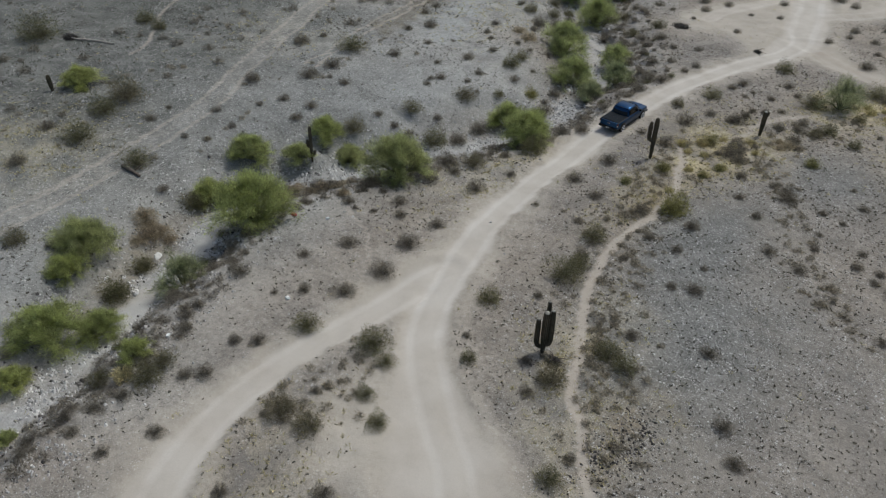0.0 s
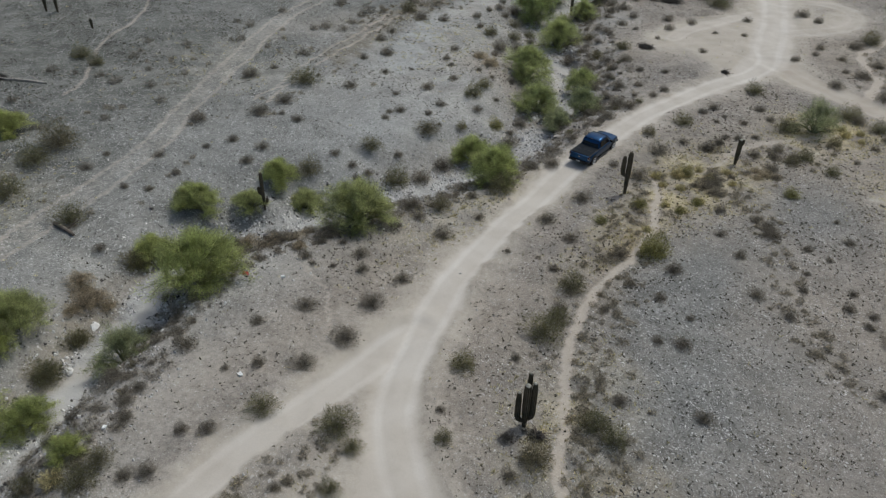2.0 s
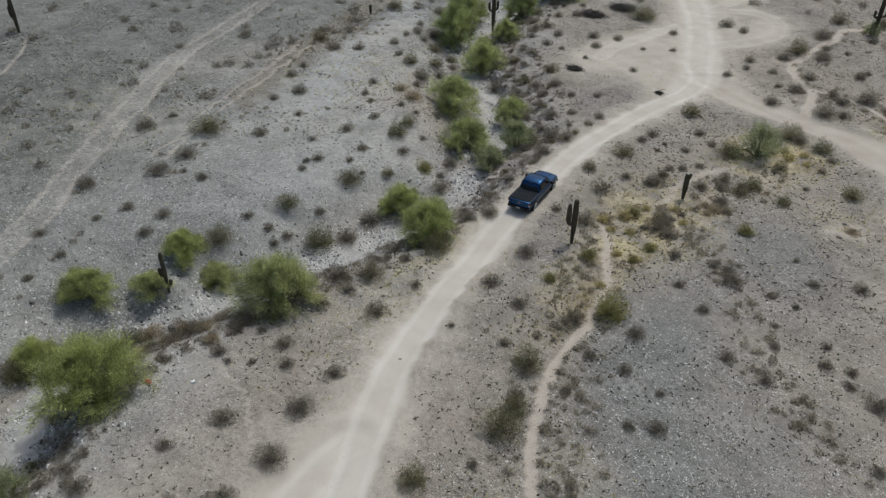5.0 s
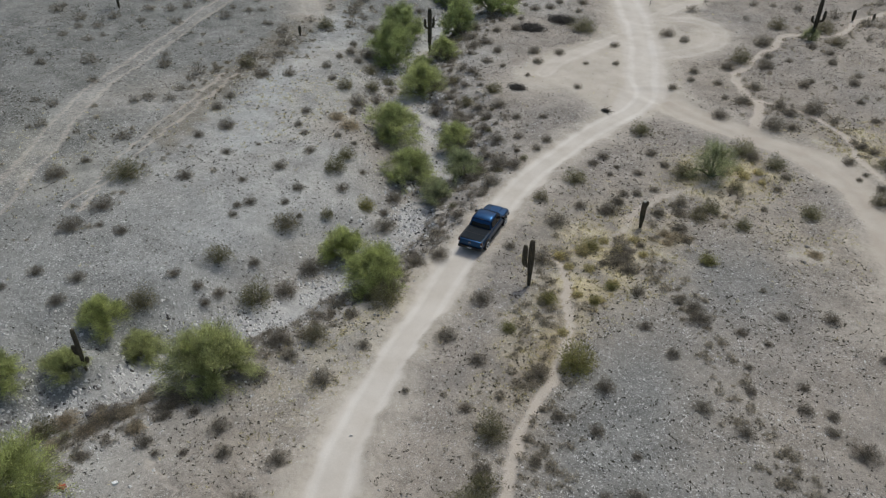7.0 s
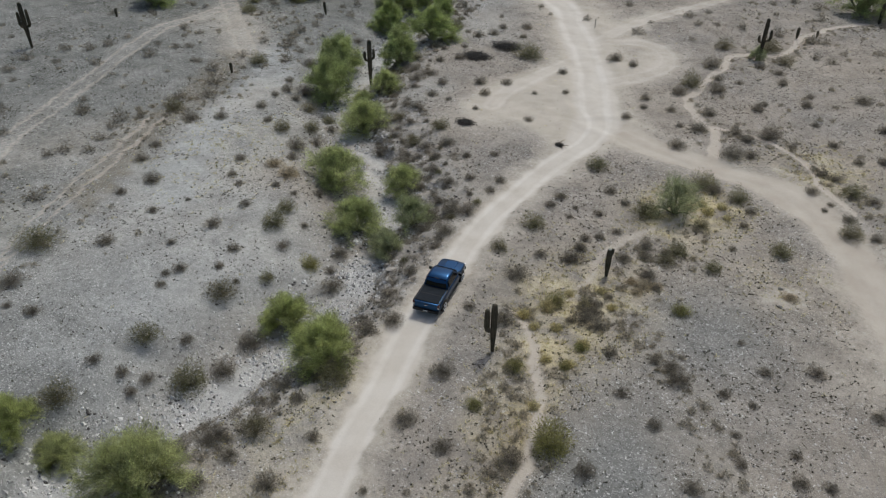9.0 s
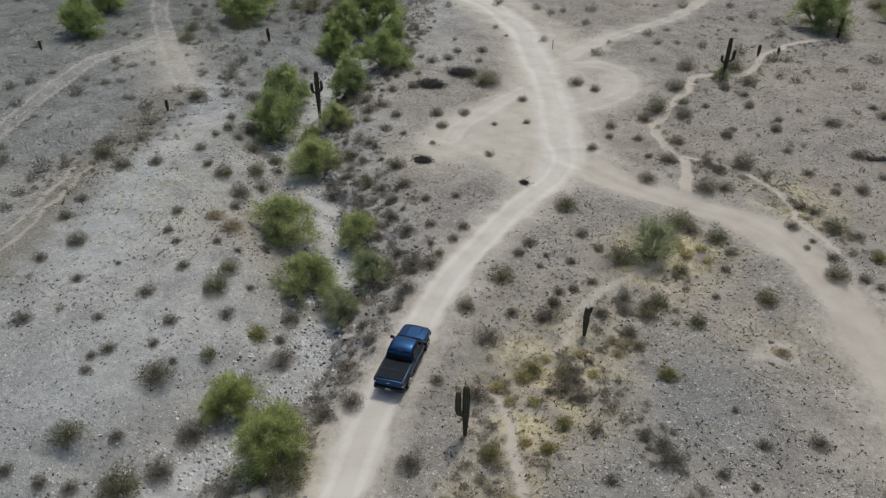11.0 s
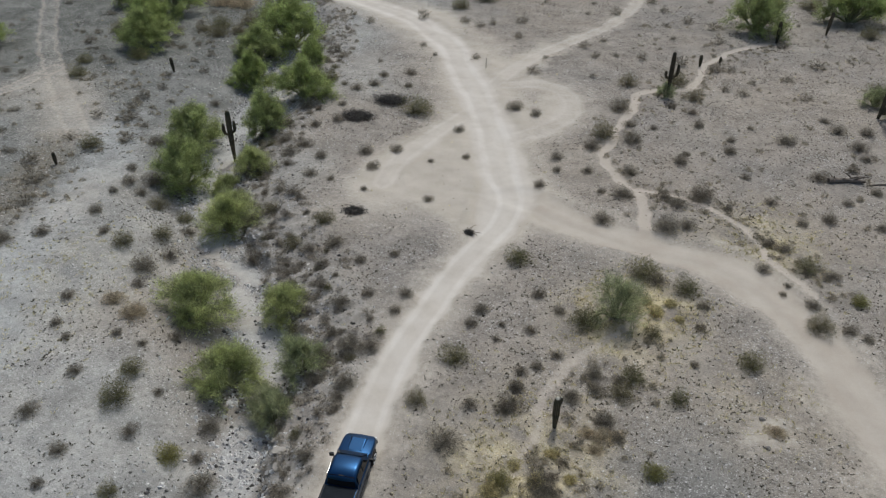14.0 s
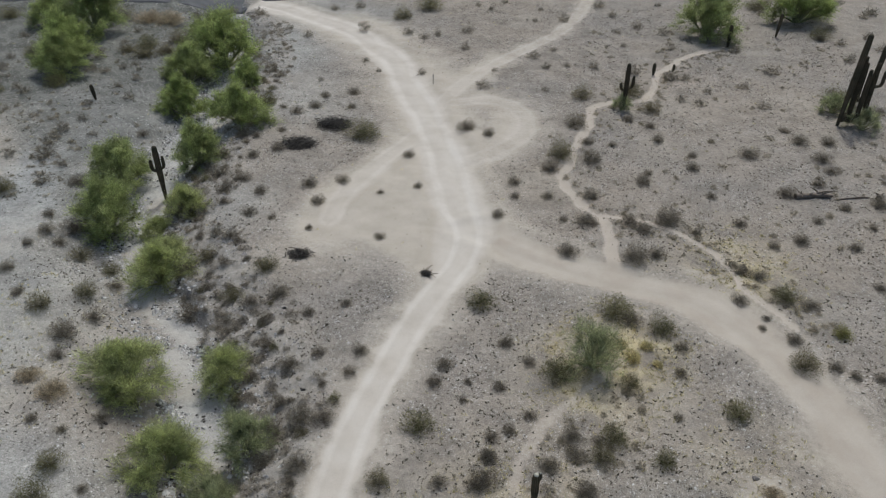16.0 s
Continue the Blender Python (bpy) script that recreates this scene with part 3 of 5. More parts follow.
SHRUBS += [(-15, 96.2, 1.5), (-48, 96.3, 1.4), (-51.4, 96.5, 1.4), (-16.6, 96.5, 1.6), (-11.7, 97, 2.6), (-5.7, 97.4, 1.3), (-37.2, 97.9, 0.7), (-19.7, 98.2, 1.2), (-68.9, 98.3, 1.3), (-50.5, 98.3, 1.8), (-44, 98.3, 1.6), (5.3, 98.4, 1), (1, 98.8, 1.1), (-74.8, 99, 1.7), (-25, 99, 1), (-53.2, 99.4, 1.8), (-22.1, 99.4, 1.2), (-34, 99.5, 0.9), (-71.5, 99.6, 2.6), (-41.2, 99.6, 1.4), (-18.2, 100.2, 1.7), (3.9, 101.5, 1.3), (-25.3, 101.7, 1.4), (-21.3, 101.7, 1.1), (-7.5, 101.7, 1.1), (-72.6, 102, 1.6), (7.2, 102.5, 2), (-54.3, 103, 1.5), (-51.3, 103, 1.3), (-0.7, 103.2, 1.9)]
SHRUBS += [(-13.4, 103.4, 1.6), (-22.1, 104.8, 2), (-49.4, 104.9, 1.5), (-69.8, 105.3, 1.2), (-66.8, 105.3, 1.4), (-12.8, 105.3, 0.9), (-73.3, 105.5, 1.8), (-36.1, 105.7, 1.2), (2.7, 105.7, 1.4), (-20.9, 106.1, 2.5), (-18.1, 107.1, 2.2), (-8.5, 107.1, 1.5), (-53.9, 107.2, 1.6), (-52.5, 107.2, 1), (-66, 108.2, 1.4), (4.5, 108.3, 1.3), (-50.4, 109, 1), (-8.2, 109.8, 1.1), (4.2, 110.6, 1.9), (-2.7, 110.8, 2.1), (-16, 111, 1), (-18.5, 111.1, 1.6), (-28.7, 111.4, 1.4), (-74.1, 112, 1.3), (-31.2, 112.5, 2), (-11.3, 112.8, 1.4), (-83.8, 113.5, 1.3), (-50.3, 113.7, 1.5), (2.9, 114.4, 1.8), (5.7, 114.4, 1.6)]
SHRUBS += [(-70.7, 114.6, 1.5), (-52.2, 114.8, 0.9), (-17.7, 115.1, 1.4), (-19.7, 115.3, 2.5), (-48.7, 115.6, 1.5), (-11.8, 116.2, 1.4), (-44.7, 116.3, 1.2), (-18.9, 116.6, 1.9), (2, 117, 1.2), (-14.1, 117.5, 1.4), (-17.4, 118, 1.7), (-48.4, 118.5, 1.3), (-89.3, 118.6, 1.9), (-45.5, 120.3, 1.6), (-72.8, 120.4, 1.3), (-79.1, 121.1, 1.9), (-17.2, 121.3, 1.5), (-5.9, 123, 1.7), (-75.9, 123.1, 1.4), (1, 123.1, 1.7), (-50.4, 123.4, 0.9), (13.5, 123.7, 1.7), (-55.8, 123.8, 1.6), (-7.8, 124, 1.5), (-30.7, 124.2, 2), (-23.3, 124.2, 1.1), (-4.6, 126.6, 1.2), (-57.8, 126.8, 1.7), (-81.4, 127.4, 1.5), (-44.2, 127.5, 0.9)]
SHRUBS += [(-38.7, 127.5, 1.3), (-0.2, 128.4, 1.4), (-29.9, 129.4, 0.9), (-93.9, 130.1, 1.6), (-6.8, 130.3, 1.6), (-8.5, 130.4, 2.3), (-46.7, 130.8, 1.1), (-12.8, 131.5, 2.1), (-23.6, 131.9, 1.4), (-17.7, 132.7, 1.7), (-21, 132.8, 1.2), (4, 134.4, 2.4), (-25.3, 135.5, 2), (-34.5, 137.1, 1.5), (-22.9, 138.6, 1.3), (-57, 139.2, 1.5), (14.7, 140, 1.5), (-40.7, 140.5, 1.6), (-7.4, 141, 2), (-13.6, 141.2, 1), (-60.6, 141.6, 1.6), (-39.1, 141.7, 1.3), (0.9, 141.7, 1.8), (-43.2, 141.9, 1.6), (-49.7, 142.7, 2.1), (-35.1, 144.1, 2.2), (20, 144.5, 2), (15.4, 146.3, 1.8), (-14.4, 146.9, 1.3), (-77.1, 147.1, 2)]
SHRUBS += [(-66.9, 147.1, 2.3), (-7.8, 147.6, 2.1), (-11.4, 149.4, 1.9), (-21.9, 151.3, 2), (-56.8, 151.9, 1.8), (11.3, 152.9, 1.6), (15.9, 153, 1.9), (-52.9, 153.1, 1.8), (-74.2, 153.8, 2.1), (-14.7, 154.4, 1.7), (-16.6, 158.9, 2.1), (23.6, 161.5, 2.3)]

DRY_BUSHES += [(-8.6, 69.1, 1.15), (-18.6, 66.3, 1.3), (-19.5, 66.4, 1.0), (-17.8, 66.7, 0.9), (-19.0, 65.3, 0.9)]
SHRUBS += [(-21.7, 60.6, 1.7), (-20.6, 60.3, 1.3), (-21.2, 61.6, 1.2), (-22.5, 60.1, 0.9), (-24.7, 67.1, 1.2), (-22.6, 67.7, 1.1), (-24.3, 69.3, 1.1), (-21.2, 62.7, 0.9), (-20.7, 63.9, 0.9), (-22.9, 64.2, 1.0), (-19.3, 70.1, 1.2), (-17.9, 71.4, 1.0)]
DRY_BUSHES += [(-48.6, 19.4, 1.8), (-49.5, 19.1, 1.5), (-47.6, 19.7, 1.3), (-48.4, 17.4, 1.2)]
BUSHES += [(-75.6, 127.9, 3.0), (-73.4, 129.6, 2.4), (-73.5, 134.3, 3.2), (-76.8, 131.4, 2.6), (-71.6, 132.2, 2.2), (-78.4, 128.8, 1.9)]
BUSHES += [(-44.2, 13.6, 1.7), (-50.4, 23.7, 1.9), (-45.9, 16.7, 1.2), (-44.9, 22.8, 1.0)]
GRASSES += [(-24.3, 61.0, 1.0), (-23.4, 63.0, 0.9), (-22.0, 62.2, 1.1), (-21.4, 64.4, 0.9), (-24.6, 58.4, 0.8), (-23.2, 58.9, 0.9), (-20.2, 62.8, 0.8), (-15.6, 79.0, 1.2), (-14.6, 80.2, 1.0), (-16.3, 80.3, 0.9), (-14.0, 78.6, 0.8), (-22.9, 55.6, 0.8), (-22.4, 51.4, 0.8)]
OLIVE_BUSHES = [(-20.5, 48.8, 2.35), (-25.7, 49.9, 0.95), (-15.6, 64.3, 1.25), (-43.6, 59.9, 1.5), (-1.1, 83.6, 1.2), (-24.0, 61.6, 1.35), (-21.1, 57.6, 0.9), (-21.6, 55.4, 0.8), (-24.5, 54.0, 1.1)]
DRY_BUSHES += [(-47.4, 29.5, 1.5), (-46.7, 31.2, 1.6), (-43.7, 30.5, 1.3), (-43.6, 31.8, 1.5), (-42.3, 32.5, 1.4), (-42.5, 33.9, 1.2), (-40.8, 31.8, 1.1), (-41.3, 34.8, 1.1), (-44.7, 29.0, 1.2)]

# ---------------------------------------------------------------- the ground sheet
def mesh_of(name, verts, faces, material, smooth=False):
    me = bpy.data.meshes.new(name)
    me.from_pydata(np.asarray(verts).tolist() if isinstance(verts, np.ndarray) else verts, [], faces.tolist() if isinstance(faces, np.ndarray) else faces)
    me.materials.append(material)
    if smooth:
        me.polygons.foreach_set("use_smooth", [True] * len(me.polygons))
    me.update()
    return me


def spread(a, b, step, reach):
    """Even steps from a to b, then longer and longer ones out to reach."""
    out, far, s = list(np.arange(a, b, step)), [], step
    near = []
    v, w = a, out[-1]
    while w < reach:
        s *= 1.25
        v, w = v - s, w + s
        near.append(v), far.append(w)
    return np.array(near[::-1] + out + far)


XS, YS = spread(-112, 18, 0.36, 2500), spread(-8, 162, 0.36, 2500)
GX, GY = [g.ravel() for g in np.meshgrid(XS, YS)]
NX = len(XS)
core = (GX > -140) & (GX < 45) & (GY > -30) & (GY < 200)


def masks(x, y):
    """What the ground is made of at the places (x, y), and its height."""
    side = wash_side(x, y)
    wob = 0.35 * waves(x, y, 5, 11, 3)
    z = land(x, y, side)
    out = {k: np.zeros(x.shape) for k in ("road", "lane", "worn", "side_lane", "side_worn", "trail", "verge")}
    owner, best = np.full(x.shape, -1), np.zeros(x.shape)
    for i, (name, (half, points)) in enumerate(ROADS.items()):
        d = to_line(x, y, smooth_line(points))
        wide = half * (1 + 0.25 * waves(x, y, 14, 20 + i, 2))
        if name == "main":
            wide = wide + 2.0 * (1 - ramp(17, 24.5, y)) + 1.3 * ramp(92, 100, y) + 1.5 * np.exp(-((x + 28.5) ** 2 + (y - 92) ** 2) / 18)
        if name == "left":
            wide = wide + 0.9 * (1 - ramp(4, 14, y))
        strength = {"left": 0.9, "right": 0.85, "branch": 0.62, "cutoff": 0.7, "loop": 0.64, "far_track": 0.36, "track": 0.36}.get(name, 1.0)
        m = strength * (1 - ramp(wide * 0.6, wide * 1.35, np.abs(d) + wob * 0.8))
        owner = np.where(m > best, i, owner)
        best = np.maximum(best, m)
        if name == "main":
            m = np.maximum(m, 0.9 * np.exp(-((x + 15.2) ** 2 + (y - 19.6) ** 2) / 9))
            best = np.maximum(best, m)
            out["lane"], out["worn"] = d * (1 - 0.4 * ramp(90, 98, y)), m * (0.75 + 0.25 * ramp(20, 27, y))
        else:
            worn = m * {"right": 0.22, "left": 0.85}.get(name, 1.0)
            out["side_lane"] = np.where(worn > out["side_worn"], d, out["side_lane"])
            out["side_worn"] = np.maximum(out["side_worn"], worn)
        rut = np.exp(-((np.abs(d) - 0.85) / 0.4) ** 2)
        out["road"] = np.maximum(out["road"], m)
        out["verge"] = np.maximum(out["verge"], (strength if strength > 0.6 else 0.2) * (1 - ramp(wide * 0.9, wide * 2.9, np.abs(d) + wob * 1.5)))
        z = z - 0.10 * m - 0.05 * np.clip(rut, 0, 1) * m
        if strength > 0.7:
            z = z + 0.10 * np.exp(-((np.abs(d) - wide * 1.25) / 0.5) ** 2) * (0.6 + 0.5 * waves(x, y, 4, 60 + i, 2))
    wheels = [(0.36, smooth_line(ROADS[name][1], 2.0), 1.05) for name in ("track", "far_track")]
    for i, (half, points, *faint) in enumerate(PATHS + wheels):
        d = np.abs(to_line(x + 0.3 * waves(x, y, 6, 70 + i, 2), y, smooth_line(points)))
        d = np.abs(d - faint[0]) if faint and faint[0] > 1 else d
        m = (0.5 if faint and faint[0] > 1 else 0.62 if faint else 1.0) * (1 - ramp(half * 0.5, half * 1.7, d))
        out["trail"] = np.maximum(out["trail"], m)
        z = z - 0.07 * m
    blob = lambda cx, cy, rx, ry: np.exp(-(((x - cx + 2 * wob) / rx) ** 2 + ((y - cy + 2 * wob) / ry) ** 2))
    out["sand"] = np.clip(0.85 * blob(-9.0, 69.0, 1.5, 1.7) + 0.6 * out.pop("verge") + blob(-37, 95, 5, 8) + blob(-29.5, 91, 5, 4) + 0.5 * blob(-28.5, 113, 5, 6) + 0.45 * blob(-35, 106, 4, 9) + 0.55 * blob(-42.5, 90, 3.5, 7) + 0.4 * blob(-30, 28, 4, 6) + 0.3 * blob(-21, 16, 5, 5)
                          + 0.25 * blob(-31, 10, 3, 7) + 0.45 * blob(-35.5, 18, 3.5, 9) + 0.5 * blob(-34, 128, 6, 9) + 0.45 * blob(-47, 143, 9, 7) + 0.45 * blob(-84, 104, 8, 9) + 0.3 * blob(-76, 96, 6, 8) + 0.45 * blob(-66, 84, 4, 9) + 0.4 * blob(-74, 66, 6, 10), 0, 1)
    out["tan"] = np.clip(blob(-23, 62, 4, 6) + blob(-18, 78, 3.5, 4) + 0.9 * blob(-15.2, 79.5, 2.6, 2.6) + blob(-23.4, 52, 1.9, 6) + 0.5 * blob(-17, 31, 2.5, 5) + 0.4 * blob(-12, 24, 3, 5) + 0.3 * blob(-24, 13, 4, 5) + 0.7 * blob(-7, 90, 4, 5)
                         + 0.2 * blob(-9, 71, 5, 4) + 0.35 * blob(-65, 17, 7, 6) + 0.15 * blob(-72, 48, 7, 7) + 0.5 * blob(-34, 45, 3, 8) + 0.2 * blob(-60, 72, 7, 9), 0, 1)
    # the ramp past x = -60 also paints lens falloff into the ground
    out["grey"] = np.clip(blob(-12, 36, 7, 11) + 0.65 * blob(-52, 34, 8, 11) + 0.8 * blob(-60, 17, 9, 10) + 0.9 * blob(-17, 48, 4, 7) + 0.4 * blob(-66, 86, 8, 14) + 0.3 * blob(-57, 45, 9, 8)
                          + 0.8 * blob(-13, 63, 5, 6) + 0.6 * ramp(-60, -76, x) + 0.7 * blob(-72, 30, 9, 9) + 0.6 * blob(-70, 125, 8, 9), 0, 1)
    out["speck"] = np.clip(blob(-12, 36, 7, 12) + blob(-52, 34, 9, 12) + blob(-60, 17, 10, 10) + blob(-57, 45, 9, 9) + blob(-72, 30, 12, 14), 0, 1)
    band = lambda half, points: 1 - ramp(half * 0.3, half * 1.5, np.abs(to_line(x, y, smooth_line(points, 3.0))) + 1.6 * wob + 0.9 * waves(x, y, 3, 88, 2))
    out["pale"] = np.maximum(band(2.6, [(-72, 98), (-68, 90), (-66.3, 82), (-64.6, 74.5), (-62, 68.5), (-59, 62)]), 0.6 * blob(-50.5, 50, 4, 6))
    out["soil"] = np.maximum(band(2.0, [(-76, 94), (-72.6, 86), (-70.8, 79), (-69.6, 73), (-67, 64), (-64.7, 58)]), 0.9 * blob(-22.6, 49.5, 1.6, 6) + 0.9 * blob(-11.2, 27.5, 1.5, 3.0))
    out["sand"] = np.maximum(out["sand"], 0.9 * band(1.0, [(-40.6, 11.4), (-43.5, 16.9), (-45.6, 21.2), (-47.3, 25.4)]))
    out["sand"] = np.maximum(out["sand"], 0.66 * band(0.75, [(-40.2, 66.5), (-42.0, 69.5), (-44.1, 72.5), (-46.9, 76.5), (-50.3, 80.1), (-54.4, 85.0), (-56.3, 88.0), (-57.3, 93), (-58.9, 100), (-58.3, 107), (-59.4, 113), (-61.3, 120.5)]))
    out["soil"] = np.maximum(out["soil"], band(1.5, [(-43.2, 11.5), (-46.0, 16.8), (-48.3, 21.5), (-49.8, 26)]))
    out["warm"] = np.clip(ramp(-52 - 13 * ramp(55, 75, y), -30 - 13 * ramp(55, 75, y), x + 5 * waves(x, y, 25, 49, 2)), 0.1, 1)
    # far-left ground darkened to imitate the lens's dim upper-left corner
    out["vignette_tint"] = 0.9 * ramp(-57, -82, x + 6 * waves(x, y, 20, 51, 3)) * (1 - 0.6 * out["road"])
    out["vignette_tint"] = np.maximum(out["vignette_tint"], 0.9 * blob(-72, 22, 14, 24) * (1 - 0.6 * out["road"]))
    out["vignette_tint"] = out["vignette_tint"] * (1 - 0.35 * ramp(48, 62, y) * (1 - ramp(92, 112, y)))
    w = side + 0.7 * waves(x, y, 9, 5, 2)
    out["wash"] = np.where(w > 0, 1 - ramp(0.6, 2.1, w), 1 - ramp(0.7, 3.0, -w)) * np.clip(0.8 + 0.5 * waves(x, y, 9, 48, 2) + 0.5 * ramp(92, 104, y), 0.35, 1)
    out["bank"] = ramp(1.2, 2.6, w) * (1 - ramp(4.0 + 2.0 * ramp(60, 72, y), 6.5 + 2.8 * ramp(60, 72, y), w)) * np.clip(0.75 + 0.5 * waves(x, y, 10, 47, 2), 0, 1)
    out["bank"] = np.maximum(out["bank"], 0.8 * blob(-48.5, 20.5, 2.2, 3.5))
    return z, out, owner, side


GZ, MASK, OWNER, SIDE = np.zeros(GX.shape), None, np.full(GX.shape, -1), np.full(GX.shape, 99.0)
zc, mc, oc, sc = masks(GX[core], GY[core])
rough = ramp(2.0, 4.0, sc) * (1 - ramp(5.5, 9, sc))
GZ[core] = zc + 0.05 * waves(GX[core], GY[core], 3.2, 90, 3) * (1 - mc["road"]) + 0.14 * np.clip(1 - 2 * mc["sand"], 0, 1) * waves(GX[core], GY[core], 2.3, 91, 3) * rough
GZ[~core] = 0.9 * ramp(-40, -70, GX[~core])
OWNER[core], SIDE[core] = oc, sc
MASK = {k: np.zeros(GX.shape, np.float32) for k in mc}
for k in mc:
    MASK[k][core] = mc[k]
# the same painted corner darkening, carried on outside the core
MASK["vignette_tint"][~core] = 0.9 * ramp(-57, -82, GX[~core])
MASK["warm"][~core] = ramp(-52, -30, GX[~core])
VERTS = np.column_stack([GX, GY, GZ])
cells = np.arange(len(GX)).reshape(len(YS), NX)
QUADS = np.column_stack([cells[:-1, :-1].ravel(), cells[:-1, 1:].ravel(), cells[1:, 1:].ravel(), cells[1:, :-1].ravel()])


def land_piece(name, pick, lift):
    """A piece of the ground's surface, with what it is made of."""
    if pick is None:
        quads, used = QUADS, np.arange(len(GX))
    else:
        used, quads = np.unique(QUADS[pick], return_inverse=True)
        quads = quads.reshape(-1, 4)
    me = mesh_of(name, VERTS[used] + (0, 0, lift), quads, GROUND, True)
    for k in MASK:
        me.attributes.new(k, "FLOAT", "POINT").data.foreach_set("value", MASK[k][used].astype(np.float32))
    return new(name, me)


tagged(land_piece("ground", None, 0.0), "pale stony desert ground with gravel and sandy patches", "ground", kind="structure")
mean = lambda v: v[QUADS].mean(axis=1)
road_of = OWNER[QUADS[:, 0]]
ROAD_LABELS = {
    "main": "pale rutted dirt road curving across the desert", "left": "sandy dirt track forking away from the road", "right": "wide sandy dirt road bending round a gravel flat",
    "branch": "narrow dirt track branching off the road", "loop": "faint turning loop worn in bare sand", "cutoff": "faint double wheel track across bare sand",
    "track": "faint sandy track on the far flat", "far_track": "faint straight two-rut track beyond the wash"}
for i, key in enumerate(ROADS):
    pick = (road_of == i) & (mean(MASK["road"]) > 0.3)
    tagged(land_piece("dirt_road", pick, 0.012), ROAD_LABELS[key], "dirt road", kind="structure")
tagged(land_piece("footpath", (mean(MASK["trail"]) > 0.45) & (mean(MASK["road"]) < 0.3), 0.008), "narrow trodden footpath of tan sand", "path", kind="structure")
tagged(land_piece("dry_wash", (mean(MASK["wash"]) > 0.5) & (mean(MASK["road"]) < 0.3), 0.01), "dry stream bed of pale gravel and silt", "dry wash", kind="structure")


def height(x, y):
    """The built ground's height at a place."""
    i, j = np.clip(np.searchsorted(XS, x) - 1, 0, NX - 2), np.clip(np.searchsorted(YS, y) - 1, 0, len(YS) - 2)
    u, v = np.clip((x - XS[i]) / (XS[i + 1] - XS[i]), 0, 1), np.clip((y - YS[j]) / (YS[j + 1] - YS[j]), 0, 1)
    z = GZ.reshape(len(YS), NX)
    return (z[j, i] * (1 - u) + z[j, i + 1] * u) * (1 - v) + (z[j + 1, i] * (1 - u) + z[j + 1, i + 1] * u) * v


def value(name, x, y):
    i, j = np.clip(np.searchsorted(XS, x), 0, NX - 1), np.clip(np.searchsorted(YS, y), 0, len(YS) - 1)
    return (SIDE if name == "side" else MASK[name]).reshape(len(YS), NX)[j, i]


# the paved road at the far end
def paved_road():
    a, b = np.array((-190.0, 122.5)), np.array((40.0, 184.5))
    along = (b - a) / np.linalg.norm(b - a)
    across = np.array((-along[1], along[0]))
    verts, faces = [], []
    for k in range(60):
        p = a + (b - a) * k / 59
        for w in (-0.4, 0.0, 7.2, 7.6):
            q = p + across * w
            verts.append((q[0], q[1], float(height(q[0], q[1])) + (0.22 if 0 <= w <= 7.2 else -0.1)))
    for k in range(59):
        for c in range(3):
            faces.append((4 * k + c, 4 * k + 4 + c, 4 * k + 5 + c, 4 * k + 1 + c))
    return tagged(new("paved_road", mesh_of("paved_road", verts, faces, ASPHALT)), "grey asphalt road at the edge of the desert", "road", kind="structure")


paved_road()

# ---------------------------------------------------------------- plants
def part(name, me, parent, label=""):
    """Links a mesh as one object under a thing or under a part."""
    ob = new(name, me)
    ob.parent = parent
    if label:
        ob["label"] = label
    return ob


def blades(root, way, length, width, rng):
    """Narrow leaves: one pointed blade each, from root along way."""
    n = len(root)
    way = way / (np.linalg.norm(way, axis=1)[:, None] + 1e-9)
    side = np.cross(way, rng.normal(size=(n, 3)))
    side = side / (np.linalg.norm(side, axis=1)[:, None] + 1e-9)
    length, width = np.broadcast_to(length, n)[:, None], np.broadcast_to(width, n)[:, None]
    verts = np.stack([root + side * width * 0.5, root + way * length, root - side * width * 0.5], 1).reshape(-1, 3)
    return verts, np.arange(3 * n).reshape(n, 3)


def join(pieces):
    verts, faces, k = [], [], 0
    for v, f in pieces:
        verts.append(v), faces.append(f + k)
        k += len(v)
    return np.vstack(verts), np.vstack(faces)


def limb(points, radii, sides=5):
    """A tapered limb along points, as quads; its end is drawn to a tip."""
    p, out = np.asarray(points, float), []
    for i in range(len(p)):
        d = p[min(i + 1, len(p) - 1)] - p[max(i - 1, 0)]
        d = d / (np.linalg.norm(d) + 1e-9)
        u = np.cross(d, (0.31, 0.95, 0.1) if abs(d[2]) > 0.8 else (0, 0, 1))
        u = u / np.linalg.norm(u)
        v = np.cross(d, u)
        a = np.linspace(0, 2 * np.pi, sides, endpoint=False)[:, None]
        out.append(p[i] + radii[i] * (np.cos(a) * u + np.sin(a) * v))
    n = len(p)
    faces = [(i * sides + k, i * sides + (k + 1) % sides, (i + 1) * sides + (k + 1) % sides, (i + 1) * sides + k) for i in range(n - 1) for k in range(sides)]
    return np.vstack(out), np.array(faces)


def bend(a, b, rng, steps=5, sag=0.12):
    """A crooked line from a to b."""
    a, b = np.asarray(a, float), np.asarray(b, float)
    u = np.linspace(0, 1, steps + 1)[:, None]
    size = np.linalg.norm(b - a)
    wob = np.cumsum(rng.normal(size=(steps + 1, 3)), axis=0) * size * 0.05 * u
    return a + (b - a) * u + wob * (1 - u) + np.array((0, 0, sag * size)) * np.sin(np.pi * u)


